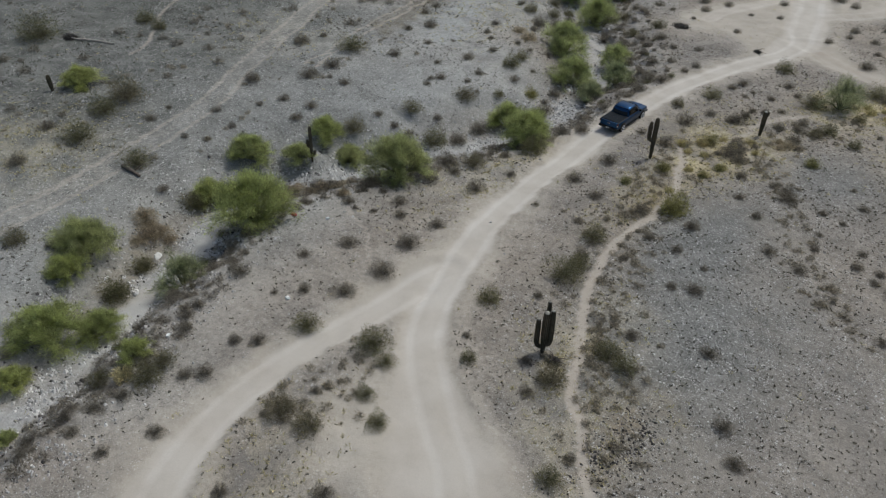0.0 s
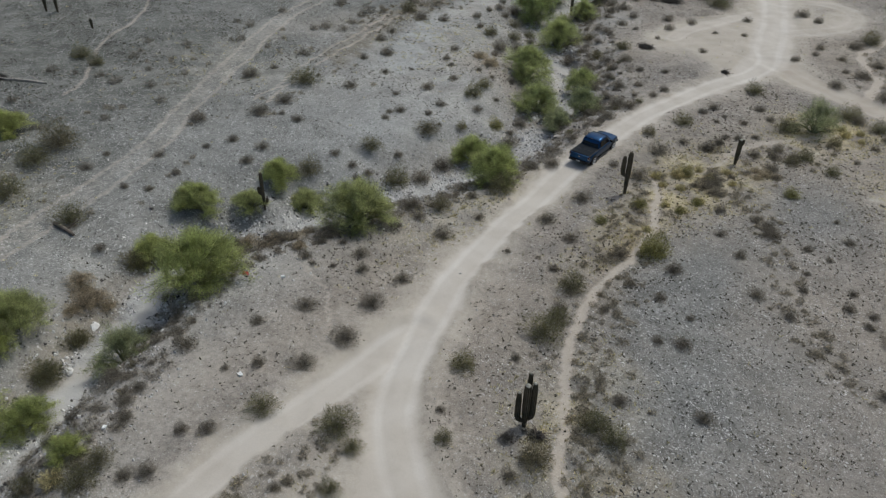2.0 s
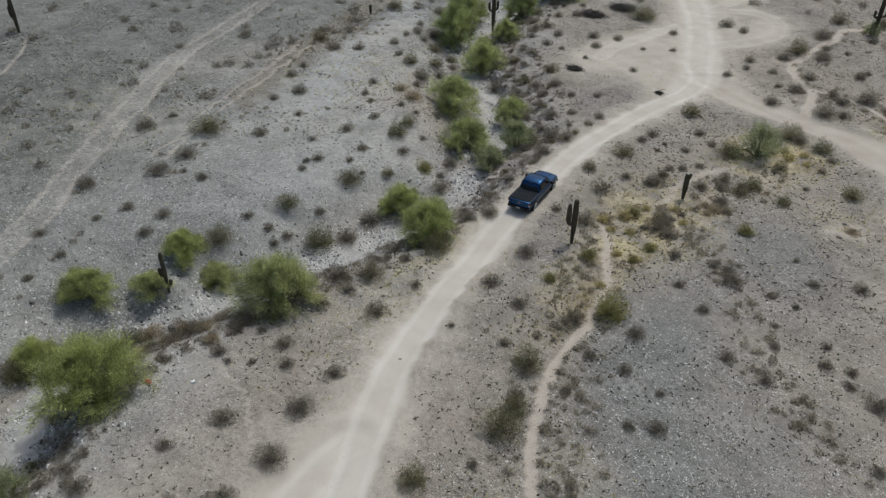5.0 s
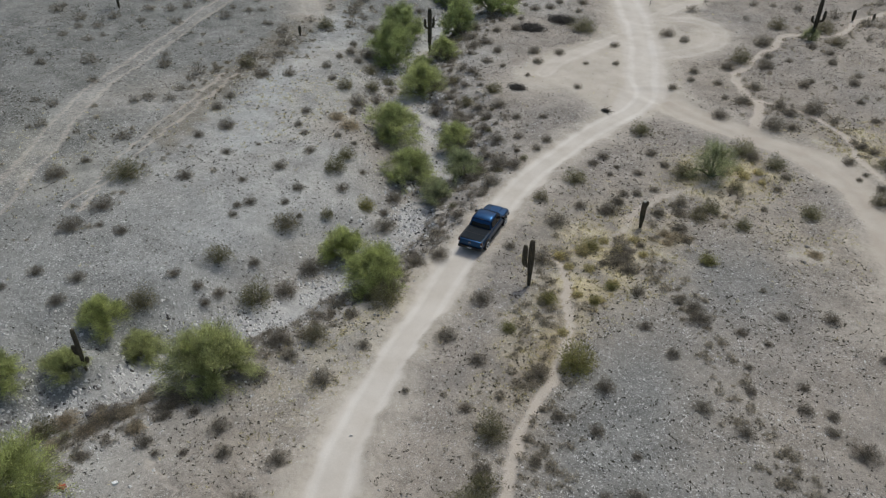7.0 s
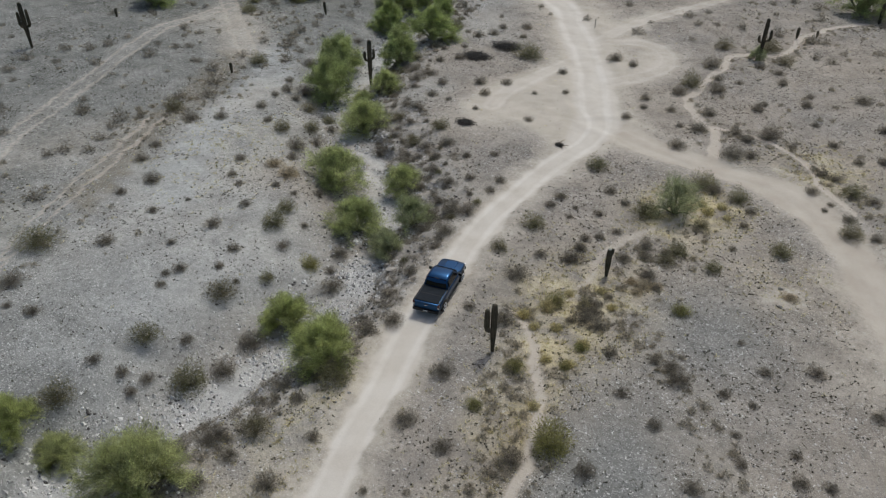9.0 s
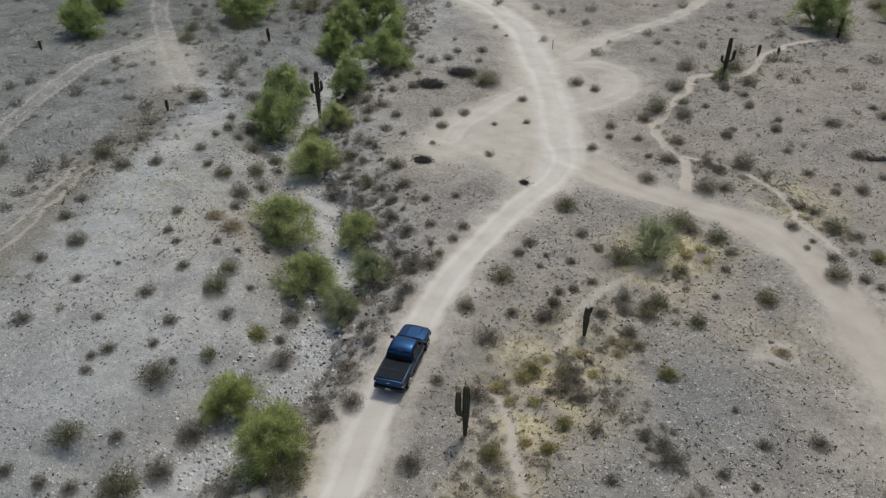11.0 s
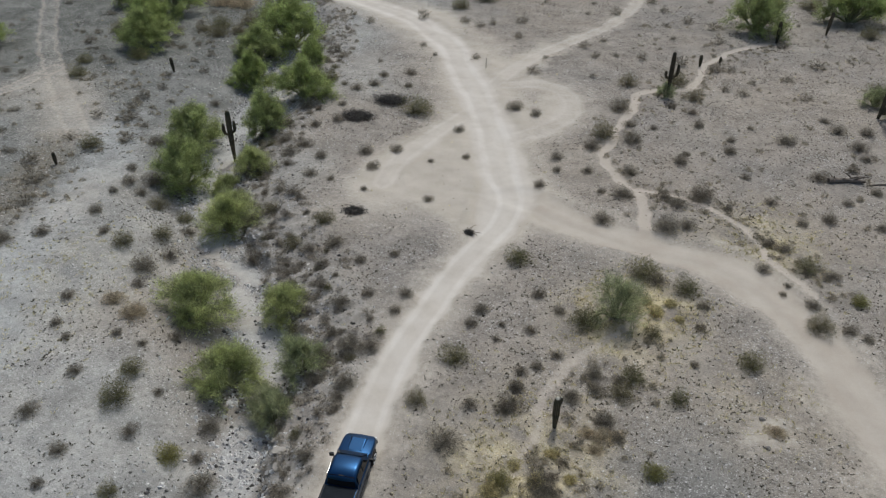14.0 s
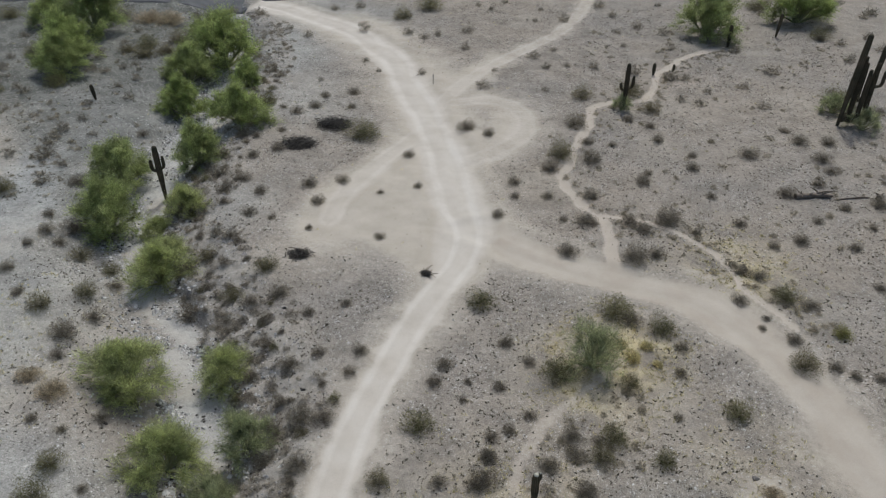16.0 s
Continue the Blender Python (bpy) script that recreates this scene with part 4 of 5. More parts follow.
def shrub_meshes(seed, leaves, stems, leaf_size, tall, material, name):
    """A low domed shrub one metre across: bare twigs from one root, small leaves round them."""
    rng = np.random.default_rng(seed)
    a, h = rng.uniform(0, 2 * np.pi, stems), rng.uniform(0.15, 1.0, stems)
    way = np.column_stack([np.cos(a), np.sin(a), h * 1.4])
    sv = blades(np.zeros((stems, 3)) + rng.normal(size=(stems, 3)) * (0.04, 0.04, 0), way, rng.uniform(0.3, 0.5, stems), 0.012, rng)
    way = rng.normal(size=(leaves, 3))
    way[:, 2] = np.abs(way[:, 2])
    way = way / np.linalg.norm(way, axis=1)[:, None]
    turn, waves_at = np.arctan2(way[:, 1], way[:, 0]), rng.uniform(0, 6.28, 3)
    reach = 1 + 0.16 * np.sin(2 * turn + waves_at[0]) + 0.12 * np.sin(3 * turn + waves_at[1]) + 0.10 * np.sin(5 * turn + waves_at[2])
    p = way * (0.5 * reach * rng.beta(2.4, 1.5, leaves))[:, None] * (1, 1, 2 * tall)
    p[:, 2] = p[:, 2] + 0.02
    aim = way * (1, 1, 0.9) + rng.normal(size=(leaves, 3)) * 0.6
    lv = blades(p, aim, rng.uniform(0.6, 1.3, leaves) * leaf_size, leaf_size * 0.17, rng)
    return mesh_of(name + "_stems", *sv, DEAD_WOOD), mesh_of(name + "_leaves", *lv, material)


def tree_meshes(seed, boughs, sprays, leaves, tall, material, name, wide=0.006, long=0.10, low=8.0, bare=0.3):
    """A many-stemmed desert tree one metre across: boughs that fan out of the ground like a broom, each ending in fine upswept sprays."""
    rng = np.random.default_rng(seed)
    woods, crown = [], []
    wave = rng.uniform(0, 6.28, 4)

    def skin(turn, rise):
        """A point of the crown's uneven outline."""
        out = 0.5 * (1 + 0.13 * math.sin(2 * turn + wave[0]) + 0.11 * math.sin(3 * turn + wave[1]) + 0.09 * math.sin(5 * turn + wave[2] + 3 * rise))
        high = tall * (1 + 0.12 * math.sin(3 * turn + wave[3]) + 0.08 * math.sin(7 * turn + wave[0]))
        return np.array((math.cos(turn) * math.cos(rise) * out, math.sin(turn) * math.cos(rise) * out, math.sin(rise) * high))

    start = rng.uniform(0, 6.28)
    for k in range(boughs):
        turn = start + k * 2.4 + rng.normal() * 0.25
        rise = radians(low + (86 - low) * ((k + 0.5) / boughs) ** 0.9)
        foot = np.array((math.cos(turn) * 0.02, math.sin(turn) * 0.02, -0.02))
        tip = skin(turn, rise) * rng.uniform(0.58, 0.76)
        tip[2] = max(tip[2], 0.06)
        line = bend(foot, tip, rng, 6, 0.10)
        woods.append(limb(line, np.linspace(0.021, 0.007, 7), 5))
        for _ in range(sprays):
            u = rng.uniform(bare, 1.0)
            i = min(int(u * 6), 5)
            root = line[i] + (line[i + 1] - line[i]) * (u * 6 - i)
            aim = skin(turn + rng.normal() * 0.42, min(max(rise + rng.normal() * 0.30 + 0.08, 0.02), 1.5)) * rng.uniform(0.78, 1.06)
            aim[2] = max(aim[2], 0.04)
            if np.linalg.norm(aim - root) > 0.34:
                aim = root + (aim - root) * 0.34 / np.linalg.norm(aim - root) * rng.uniform(0.8, 1.1)
            twig = bend(root, aim, rng, 3, 0.06)
            woods.append(limb(twig, np.linspace(0.0055, 0.0018, 4), 3))
            n = int(leaves * rng.uniform(0.4, 1.6))
            along = rng.beta(1.9, 1.1, n) * 2.999
            j = along.astype(int)
            p = twig[j] + (twig[j + 1] - twig[j]) * (along - j)[:, None] + rng.normal(size=(n, 3)) * (0.006 + 0.011 * along)[:, None]
            p[:, 2] = np.maximum(p[:, 2], 0.01)
            way = (aim - root) / np.linalg.norm(aim - root) * 0.8 + (0, 0, 0.3) + rng.normal(size=(n, 3)) * 0.75
            crown.append(blades(p, way, rng.uniform(0.5, 1.25, n) * long, wide * rng.uniform(0.7, 1.3, n), rng))
    return mesh_of(name + "_wood", *join(woods), BARK, True), mesh_of(name + "_crown", *join(crown), material)


def stand(name, meshes, names, x, y, width, turn, tall, label, category, group, sink=0.03):
    """A plant as one thing with its parts, at a place of the plan."""
    root = new(name)
    root.empty_display_size = 0.2
    root.matrix_basis = pose(x, y, float(height(x, y)) - sink, 0, 0, turn) @ Matrix.Diagonal((width, width, width * tall, 1))
    for me, n in zip(meshes, names):
        part(n, me, root)
    return tagged(root, label, category, group)


random.seed(4)
KINDS = {
    "green": [tree_meshes(10 + k, 15, 13, 165, 0.56, GREEN, "palo_verde", 0.0045, 0.058) for k in range(6)],
    "dark": [tree_meshes(30 + k, 15, 12, 160, 0.78, DARK_GREEN, "mesquite", 0.0065, 0.048, 4.0) for k in range(5)],
    "mid": [tree_meshes(70 + k, 15, 12, 120, 0.60, MID_GREEN, "shaded_palo_verde", 0.0048, 0.06, 6.0, 0.36) for k in range(5)],
    "bare": [tree_meshes(60, 13, 11, 70, 0.60, GREY_GREEN, "bare_palo_verde", 0.0036, 0.06, 10.0, 0.3)],
    "grey": [tree_meshes(50 + k, 12, 10, 62, 0.62, GREY_GREEN, "grey_palo_verde", 0.0055, 0.10, 8.0, 0.4) for k in range(4)],
}
LABELS = {
    "green": ("palo_verde", "bright yellow-green palo verde with fine twigs beside the wash", "tree", "palo verdes along the wash"),
    "dark": ("mesquite_tree", "dense dark green mesquite tree growing in the dry wash", "tree", "mesquites in the wash"),
    "mid": ("palo_verde", "rounded dull green palo verde crowding the dry wash", "tree", "palo verdes along the wash"),
    "bare": ("grey_palo_verde", "nearly leafless grey-green palo verde with long bare twigs", "tree", "sparse palo verdes"),
    "grey": ("grey_palo_verde", "sparse grey-green palo verde with bare lower branches", "tree", "sparse palo verdes"),
}
for k, (x, y, w) in enumerate(TREES):
    kind = "mid" if 60 < y < 80 or (x > -56.5 and 80 < y < 96) else "dark" if y > 80 else "green"
    if (x > -25 and y < 125) or (-40 < x < -38 and 62 < y < 70) or (-43 < x < -41 and 16 < y < 19):
        kind = "grey"
    if -25 < x < -16 and y < 80:
        kind = "bare"
    name, label, category, group = LABELS[kind]
    stand(name, random.choice(KINDS[kind]), ("trunk", "crown"), x, y, w * {"dark": 1.45, "bare": 1.75}.get(kind, 1.32), random.uniform(0, 360), random.uniform(0.75, 0.98), label, category, group)

SHRUB = [shrub_meshes(100 + k, 3000, 40, 0.062, 0.46, DUSTY, "bursage") for k in range(5)]
BUSH = [shrub_meshes(120 + k, 3200, 40, 0.061, 0.56, OLIVE, "creosote") for k in range(5)]
TUFT = [shrub_meshes(140 + k, 520, 20, 0.22, 0.5, STRAW, "straw") for k in range(2)]


def free(x, y):
    """Whether a place is off the footpaths and clear of the olive bushes."""
    return float(value("trail", x, y)) < 0.03 and all((x - a) ** 2 + (y - b) ** 2 > (0.6 * c) ** 2 for a, b, c in OLIVE_BUSHES)


YELLOW = [shrub_meshes(190 + k, 5000, 40, 0.06, 0.6, YELLOW_OLIVE, "olive_bush") for k in range(2)]
for x, y, w in OLIVE_BUSHES:
    stand("olive_bush", random.choice(YELLOW), ("wood", "foliage"), x, y, w * 1.25, random.uniform(0, 360), random.uniform(0.9, 1.1), "round yellow-olive bush on stony ground", "bush", "olive bushes")
for x, y, w in BUSHES:
    if not free(x, y):
        continue
    stand("creosote_bush", random.choice(BUSH), ("wood", "foliage"), x, y, w * 1.25, random.uniform(0, 360), random.uniform(0.85, 1.1), "olive-green creosote bush with thin stems on gravel", "bush", "creosote bushes on the flat")
BROWN = [shrub_meshes(150 + k, 2800, 40, 0.072, 0.36, DRY_LEAF, "dead_bush") for k in range(3)]
for x, y, w in DRY_BUSHES:
    stand("dead_bush", random.choice(BROWN), ("wood", "foliage"), x, y, w * 1.2, random.uniform(0, 360), random.uniform(0.85, 1.1), "rust-brown dried-out bush on stony ground", "bush", "dried-out bushes")
for x, y, w in GRASSES:
    stand("dry_grass_clump", random.choice(TUFT), ("wood", "foliage"), x, y, w, random.uniform(0, 360), 1.0, "straw-yellow clump of dry grass on sandy ground", "grass", "dry grass clumps")
far_shrubs = []
for x, y, w in SHRUBS:
    if y > 122 or x < -68:
        far_shrubs.append((x, y, w))
        continue
    if not free(x, y):
        continue
    stand("bursage_shrub", random.choice(SHRUB), ("wood", "foliage"), x, y, w * 1.12, random.uniform(0, 360), random.uniform(0.85, 1.15), "small grey-brown bursage shrub on stony ground", "shrub", "bursage shrubs on the flat")


def arrays(me):
    v = np.empty(len(me.vertices) * 3)
    me.vertices.foreach_get("co", v)
    f = np.empty(len(me.loops), int)
    me.loops.foreach_get("vertex_index", f)
    return v.reshape(-1, 3), f.reshape(-1, 3)


def sown(name, places, sources, material, label, category, seed):
    """Many plants of one kind that nobody could count, in one mesh."""
    rng, pieces = np.random.default_rng(seed), []
    sources = [arrays(s) for s in sources]
    for x, y, w in places:
        v, f = sources[rng.integers(0, len(sources))]
        a = rng.uniform(0, 2 * np.pi)
        c, s = np.cos(a) * w, np.sin(a) * w
        pieces.append((np.column_stack([v[:, 0] * c - v[:, 1] * s + x, v[:, 0] * s + v[:, 1] * c + y, v[:, 2] * w * rng.uniform(0.8, 1.2) + float(height(x, y)) - 0.02]), f))
    return tagged(new(name, mesh_of(name, *join(pieces), material)), label, category, kind="stuff")


rng = np.random.default_rng(8)
for _ in range(900):
    x, y = rng.uniform(-165, 70), rng.uniform(-25, 250)
    seen = -72 < x < 8 and 5 < y < 150
    if not seen and not (-125 < x < -105 and 120 < y < 150) and float(value("road", x, y)) < 0.1:
        far_shrubs.append((x, y, rng.uniform(0.7, 1.7)))
thin = [shrub_meshes(160 + k, 190, 8, 0.22, 0.5, DUSTY, "scrub")[1] for k in range(4)]
low = [shrub_meshes(170 + k, 200, 6, 0.18, 0.45, BRUSH, "brush")[1] for k in range(4)]
sown("desert_scrub", far_shrubs, thin, DUSTY, "scattered grey-brown scrub on the far flats", "scrub", 21)
bank = []
while len(bank) < 1700:
    y = rng.uniform(2, 150)
    x = np.interp(y, WASH_LINE[:, 1], WASH_LINE[:, 0]) + rng.uniform(1.5, 11)
    d = float(value("side", x, y))
    if y > 55 and len(bank) % 9 < 4:
        y = y - 50
        x = np.interp(y, WASH_LINE[:, 1], WASH_LINE[:, 0]) + rng.uniform(1.5, 6)
        d = float(value("side", x, y))
    if 1.6 < d < (6.2 if y < 62 else 8.4) and float(value("road", x, y)) < 0.05 and float(value("sand", x, y)) < 0.6:
        bank.append((x, y, rng.uniform(0.3, 0.95)))
sown("bank_brush", bank, low, BRUSH, "low tangled grey-brown brush along the wash bank", "brush", 22)

# shrubs rooted in the cut bank of the wash
placed = []
while len(placed) < 95:
    y = rng.uniform(8, 128)
    x = np.interp(y, WASH_LINE[:, 1], WASH_LINE[:, 0]) + rng.uniform(1.5, 10)
    d, w = float(value("side", x, y)), rng.uniform(0.6, 1.35)
    if 2.0 < d < (6.0 if y < 62 else 8.2) and float(value("road", x, y)) < 0.03 and all((x - a) ** 2 + (y - b) ** 2 > 1.1 for a, b in placed):
        placed.append((x, y))
        stand("bank_shrub", random.choice(BUSH if len(placed) % 3 == 0 else SHRUB), ("wood", "foliage"), x, y, w, random.uniform(0, 360), random.uniform(0.85, 1.15), "rounded dry brown shrub rooted in the stony wash bank", "shrub", "shrubs on the wash bank")

# dead brown tussocks along the trails and runnels
RUNNELS = [
    (2.2, 480, [(-25.8, 59), (-23.9, 53), (-22.6, 47), (-20.6, 41), (-17.5, 34), (-14.5, 29), (-11, 24)]),
    (1.3, 150, [(-22, 62), (-18, 60.5), (-14.6, 57), (-12.5, 53.5), (-10.8, 50.5), (-8, 47), (-5, 44)]),
    (2.4, 60, [(-27, 14), (-25, 17), (-24.5, 20.5)]),
    (1.7, 190, [(-16.8, 92), (-18.5, 99), (-21, 104), (-19.5, 111), (-17.5, 120), (-11, 126), (-8, 134), (0, 142)]),
    (1.4, 120, [(-16, 97), (-11, 95.5), (-7.5, 91.5), (-5, 88), (-2.5, 84)]),
    (3.0, 120, [(-70.8, 70.1), (-71.6, 74.2), (-71.6, 77.9), (-71.1, 81.0), (-70.5, 85.5)]),
    (3.5, 90, [(-82.2, 110.1), (-77.0, 107.2), (-71.2, 101.9), (-69.2, 94.1)]),
    (2.8, 120, [(-24, 62), (-20, 66), (-18, 71), (-17, 78)]),
]
heaps = []
for wide, count, points in RUNNELS:
    line = smooth_line(points)
    for _ in range(count):
        q = line[rng.integers(0, len(line))] + rng.normal(size=2) * wide * 0.6
        if float(value("road", *q)) < 0.1 and float(value("trail", *q)) < 0.12:
            heaps.append((q[0], q[1], rng.uniform(0.25, 0.8)))
for x0, x1, y0, y1, count in ((-19, 13, 94, 150, 300), (-98, -64, 78, 140, 260), (-80, -55, 12, 60, 120)):
    for _ in range(count):
        q = rng.uniform((x0, y0), (x1, y1))
        if float(value("road", *q)) < 0.1 and float(value("trail", *q)) < 0.1 and waves(q[0], q[1], 16, 57, 2) > -0.2:
            heaps.append((q[0], q[1], rng.uniform(0.3, 0.85)))
clod = [shrub_meshes(180 + k, 130, 6, 0.26, 0.42, DEAD_BROWN, "tussock")[1] for k in range(4)]
sown("dead_tussocks", heaps, clod, DEAD_BROWN, "dead brown tussocks along the trails and runnels", "tussocks", 23)

# tiny dry tufts dotted over the gravel
def sprinkle(count, seed, keep):
    r = np.random.default_rng(seed)
    x, y = r.uniform(-110, 15, count), r.uniform(0, 160, count)
    ok = r.uniform(0, 1, count) < keep(x, y)
    return x[ok], y[ok], r


def tufts(count, seed):
    x, y, r = sprinkle(count, seed, lambda x, y: np.clip(0.42 + 0.75 * waves(x, y, 13, 33, 4) + 0.2 * value("grey", x, y) + 0.35 * value("warm", x, y) - 0.1, 0.08, 1) * (1 - np.clip(2.2 * value("road", x, y), 0, 1)) * (1 - np.clip(1.3 * value("sand", x, y), 0, 0.97)) * (1 - value("trail", x, y)) * (1 - value("wash", x, y)) * (1 - 0.6 * value("speck", x, y)))
    n, size, z = len(x), (0.06 + 0.13 * r.uniform(0, 1, len(x)) ** 2) * (1 - 0.12 * ramp(75, 110, y)), height(x, y)
    s = np.repeat(size, 4)
    root = np.repeat(np.column_stack([x, y, z - 0.02]), 4, axis=0) + r.normal(size=(4 * n, 3)) * (1, 1, 0) * 0.22 * s[:, None]
    way = r.normal(size=(4 * n, 3)) * (0.6, 0.6, 0.2) + (0, 0, 0.8)
    v, f = blades(root, way, s * r.uniform(0.6, 1.1, 4 * n), s * 0.6, r)
    return mesh_of("dry_tufts", v, f, TUFTY)


def straw(count, seed):
    x, y, r = sprinkle(count, seed, lambda x, y: np.clip(2.3 * value("tan", x, y) * (0.6 + 0.8 * waves(x, y, 5, 35, 2)), 0.004, 1) * (1 - np.clip(3 * value("road", x, y), 0, 1)) * (1 - value("trail", x, y)))
    n, z = len(x), height(x, y)
    root = np.repeat(np.column_stack([x, y, z - 0.02]), 7, axis=0) + r.normal(size=(7 * n, 3)) * (0.08, 0.08, 0)
    way = r.normal(size=(7 * n, 3)) * (1, 1, 0.3) + (0, 0, 1.0)
    v, f = blades(root, way, r.uniform(0.10, 0.32, 7 * n), 0.05, r)
    return mesh_of("dry_grass", v, f, STRAW)


tagged(new("dry_grass", straw(170000, 6)), "short straw-yellow dry grass along the footpath", "grass", kind="stuff")
tagged(new("dry_tufts", tufts(270000, 5)), "tiny dark dry tufts dotted over the gravel", "tufts", kind="stuff")


def stones(x, y, r, small, large, material, name):
    """Half-sunk angular stones at the places given."""
    n = len(x)
    size = small + (large - small) * r.uniform(0, 1, n) ** 3
    a = np.arange(5)[None] * 1.257 + r.uniform(0, 6.28, (n, 1)) + r.normal(size=(n, 5)) * 0.2
    q = r.uniform(0.35, 0.62, (n, 5)) * size[:, None]
    z = height(x, y)
    low = np.stack([x[:, None] + np.cos(a) * q, y[:, None] + np.sin(a) * q * 0.8, np.repeat(z[:, None] - 0.02, 5, 1)], -1)
    top = np.column_stack([x + r.normal(size=n) * size * 0.12, y + r.normal(size=n) * size * 0.12, z + size * r.uniform(0.2, 0.45, n)])
    v = np.concatenate([low, top[:, None]], axis=1)
    tri = np.array([(k, (k + 1) % 5, 5) for k in range(5)])
    f = (np.arange(n)[:, None, None] * 6 + tri[None]).reshape(-1, 3)
    return new(name, mesh_of(name, v.reshape(-1, 3), f, material))


def strewn(count, seed, keep, small, large, material, name):
    return stones(*sprinkle(count, seed, keep), small, large, material, name)


def along_wash(count, seed, wide):
    """Places scattered round the line of the wash."""
    r = np.random.default_rng(seed)
    at = r.integers(2, len(WASH_LINE) - 8, count)
    p = WASH_LINE[at] + r.normal(size=(count, 2)) * wide
    ok = (value("road", p[:, 0], p[:, 1]) < 0.1) & (value("sand", p[:, 0], p[:, 1]) < 0.45) & (r.uniform(0, 1, count) < 0.6 + 0.6 * waves(p[:, 0], p[:, 1], 6, 45, 2))
    return p[ok, 0], p[ok, 1], r


off_road = lambda x, y: 1 - np.clip(2.5 * value("road", x, y), 0, 1)
tagged(strewn(64000, 71, lambda x, y: off_road(x, y) * np.clip(0.25 + 0.45 * waves(x, y, 15, 44, 3) + 0.5 * value("grey", x, y) + 0.3 * value("speck", x, y), 0.05, 1) * (1 - 0.9 * value("sand", x, y)), 0.05, 0.26, STONE, "loose_stones"), "loose grey-brown stones strewn over the desert", "stones", kind="stuff")
tagged(strewn(120000, 72, lambda x, y: off_road(x, y) * np.clip(0.07 + 0.6 * value("speck", x, y), 0, 1), 0.045, 0.16, WHITE_STONE, "pale_stones"), "scattered pale stones on the grey gravel", "stones", kind="stuff")
tagged(strewn(110000, 74, lambda x, y: off_road(x, y) * ramp(-38, -46, x) * ramp(-78, -66, x) * np.clip(0.35 + 0.5 * waves(x, y, 7, 53, 3), 0, 1) * (1 - 0.8 * value("pale", x, y)), 0.07, 0.25, WHITE_STONE, "slope_stones"), "pale angular stones strewn over the slope beyond the wash", "stones", kind="stuff")
tagged(stones(*along_wash(34000, 75, 1.7), 0.09, 0.5, WHITE_STONE, "wash_cobbles"), "pale whitish cobbles lying in and beside the wash", "stones", kind="stuff")
tagged(stones(*along_wash(14000, 79, 4.0), 0.1, 0.36, WHITE_STONE, "scattered_cobbles"), "pale angular cobbles scattered on the slopes of the wash", "stones", kind="stuff")
tagged(stones(*along_wash(12000, 76, 2.4), 0.08, 0.42, DARK_STONE, "wash_stones"), "dark grey stones among the cobbles of the wash", "stones", kind="stuff")
tagged(strewn(60000, 73, lambda x, y: off_road(x, y) * np.clip(0.25 + 0.5 * waves(x, y, 12, 46, 3) + 0.45 * value("speck", x, y), 0, 1) * (1 - 0.9 * value("sand", x, y)), 0.07, 0.22, DARK_STONE, "dark_stones"), "small dark weathered stones on the gravel", "stones", kind="stuff")


def heap(x, y, wide, tall, count, seed):
    """Places heaped round one spot."""
    r = np.random.default_rng(seed)
    return x + r.normal(size=count) * wide, y + r.normal(size=count) * tall, r


tagged(stones(*heap(-10.6, 26.2, 0.8, 1.9, 700, 81), 0.08, 0.32, DARK_STONE, "dark_rubble"), "patch of dark broken stones beside the footpath", "stones", kind="stuff")


def along_bank(count, seed):
    """Places on the cut bank beside the wash."""
    r = np.random.default_rng(seed)
    at = r.integers(2, len(WASH_LINE) - 8, count)
    p = WASH_LINE[at] + np.column_stack([r.uniform(1, 9, count), r.uniform(-3, 3, count)])
    d = value("side", p[:, 0], p[:, 1])
    ok = (value("road", p[:, 0], p[:, 1]) < 0.1) & (d > 1.2) & (d < 7.5) & (r.uniform(0, 1, count) < 0.55 + 0.6 * waves(p[:, 0], p[:, 1], 5, 52, 2))
    return p[ok, 0], p[ok, 1], r


tagged(stones(*along_bank(22000, 77), 0.07, 0.32, STONE, "bank_stones"), "grey-brown stones crumbling out of the wash bank", "stones", kind="stuff")
tagged(stones(*along_bank(6000, 78), 0.07, 0.28, WHITE_STONE, "pale_bank_stones"), "pale stones lying on the wash bank", "stones", kind="stuff")

# ---------------------------------------------------------------- saguaros
def ribbed(points, radii, ribs=13, depth=0.13):
    """A ribbed cactus column along points, closed by a rounded top."""
    p, r = np.asarray(points, float), np.asarray(radii, float)
    d = p[-1] - p[-2]
    d = d / np.linalg.norm(d)
    cap = [(0.35, 0.92), (0.65, 0.72), (0.88, 0.42), (0.97, 0.12)]
    p = np.vstack([p] + [p[-1] + d * r[-1] * a for a, _ in cap])
    r = np.concatenate([r, [r[-1] * b for _, b in cap]])
    n, sides, out = len(p), ribs * 2, []
    a = np.linspace(0, 2 * np.pi, sides, endpoint=False)[:, None]
    star = np.where(np.arange(sides) % 2 == 0, 1 + depth * 0.5, 1 - depth)[:, None]
    for i in range(n):
        t = p[min(i + 1, n - 1)] - p[max(i - 1, 0)]
        t = t / np.linalg.norm(t)
        u = np.cross(t, (0, 1, 0) if abs(t[1]) < 0.9 else (1, 0, 0))
        u = u / np.linalg.norm(u)
        out.append(p[i] + r[i] * star * (np.cos(a) * u + np.sin(a) * np.cross(t, u)))
    faces = [(i * sides + k, i * sides + (k + 1) % sides, (i + 1) * sides + (k + 1) % sides, (i + 1) * sides + k) for i in range(n - 1) for k in range(sides)]
    faces.append(tuple((n - 1) * sides + k for k in range(sides)))
    return np.vstack(out).tolist(), faces


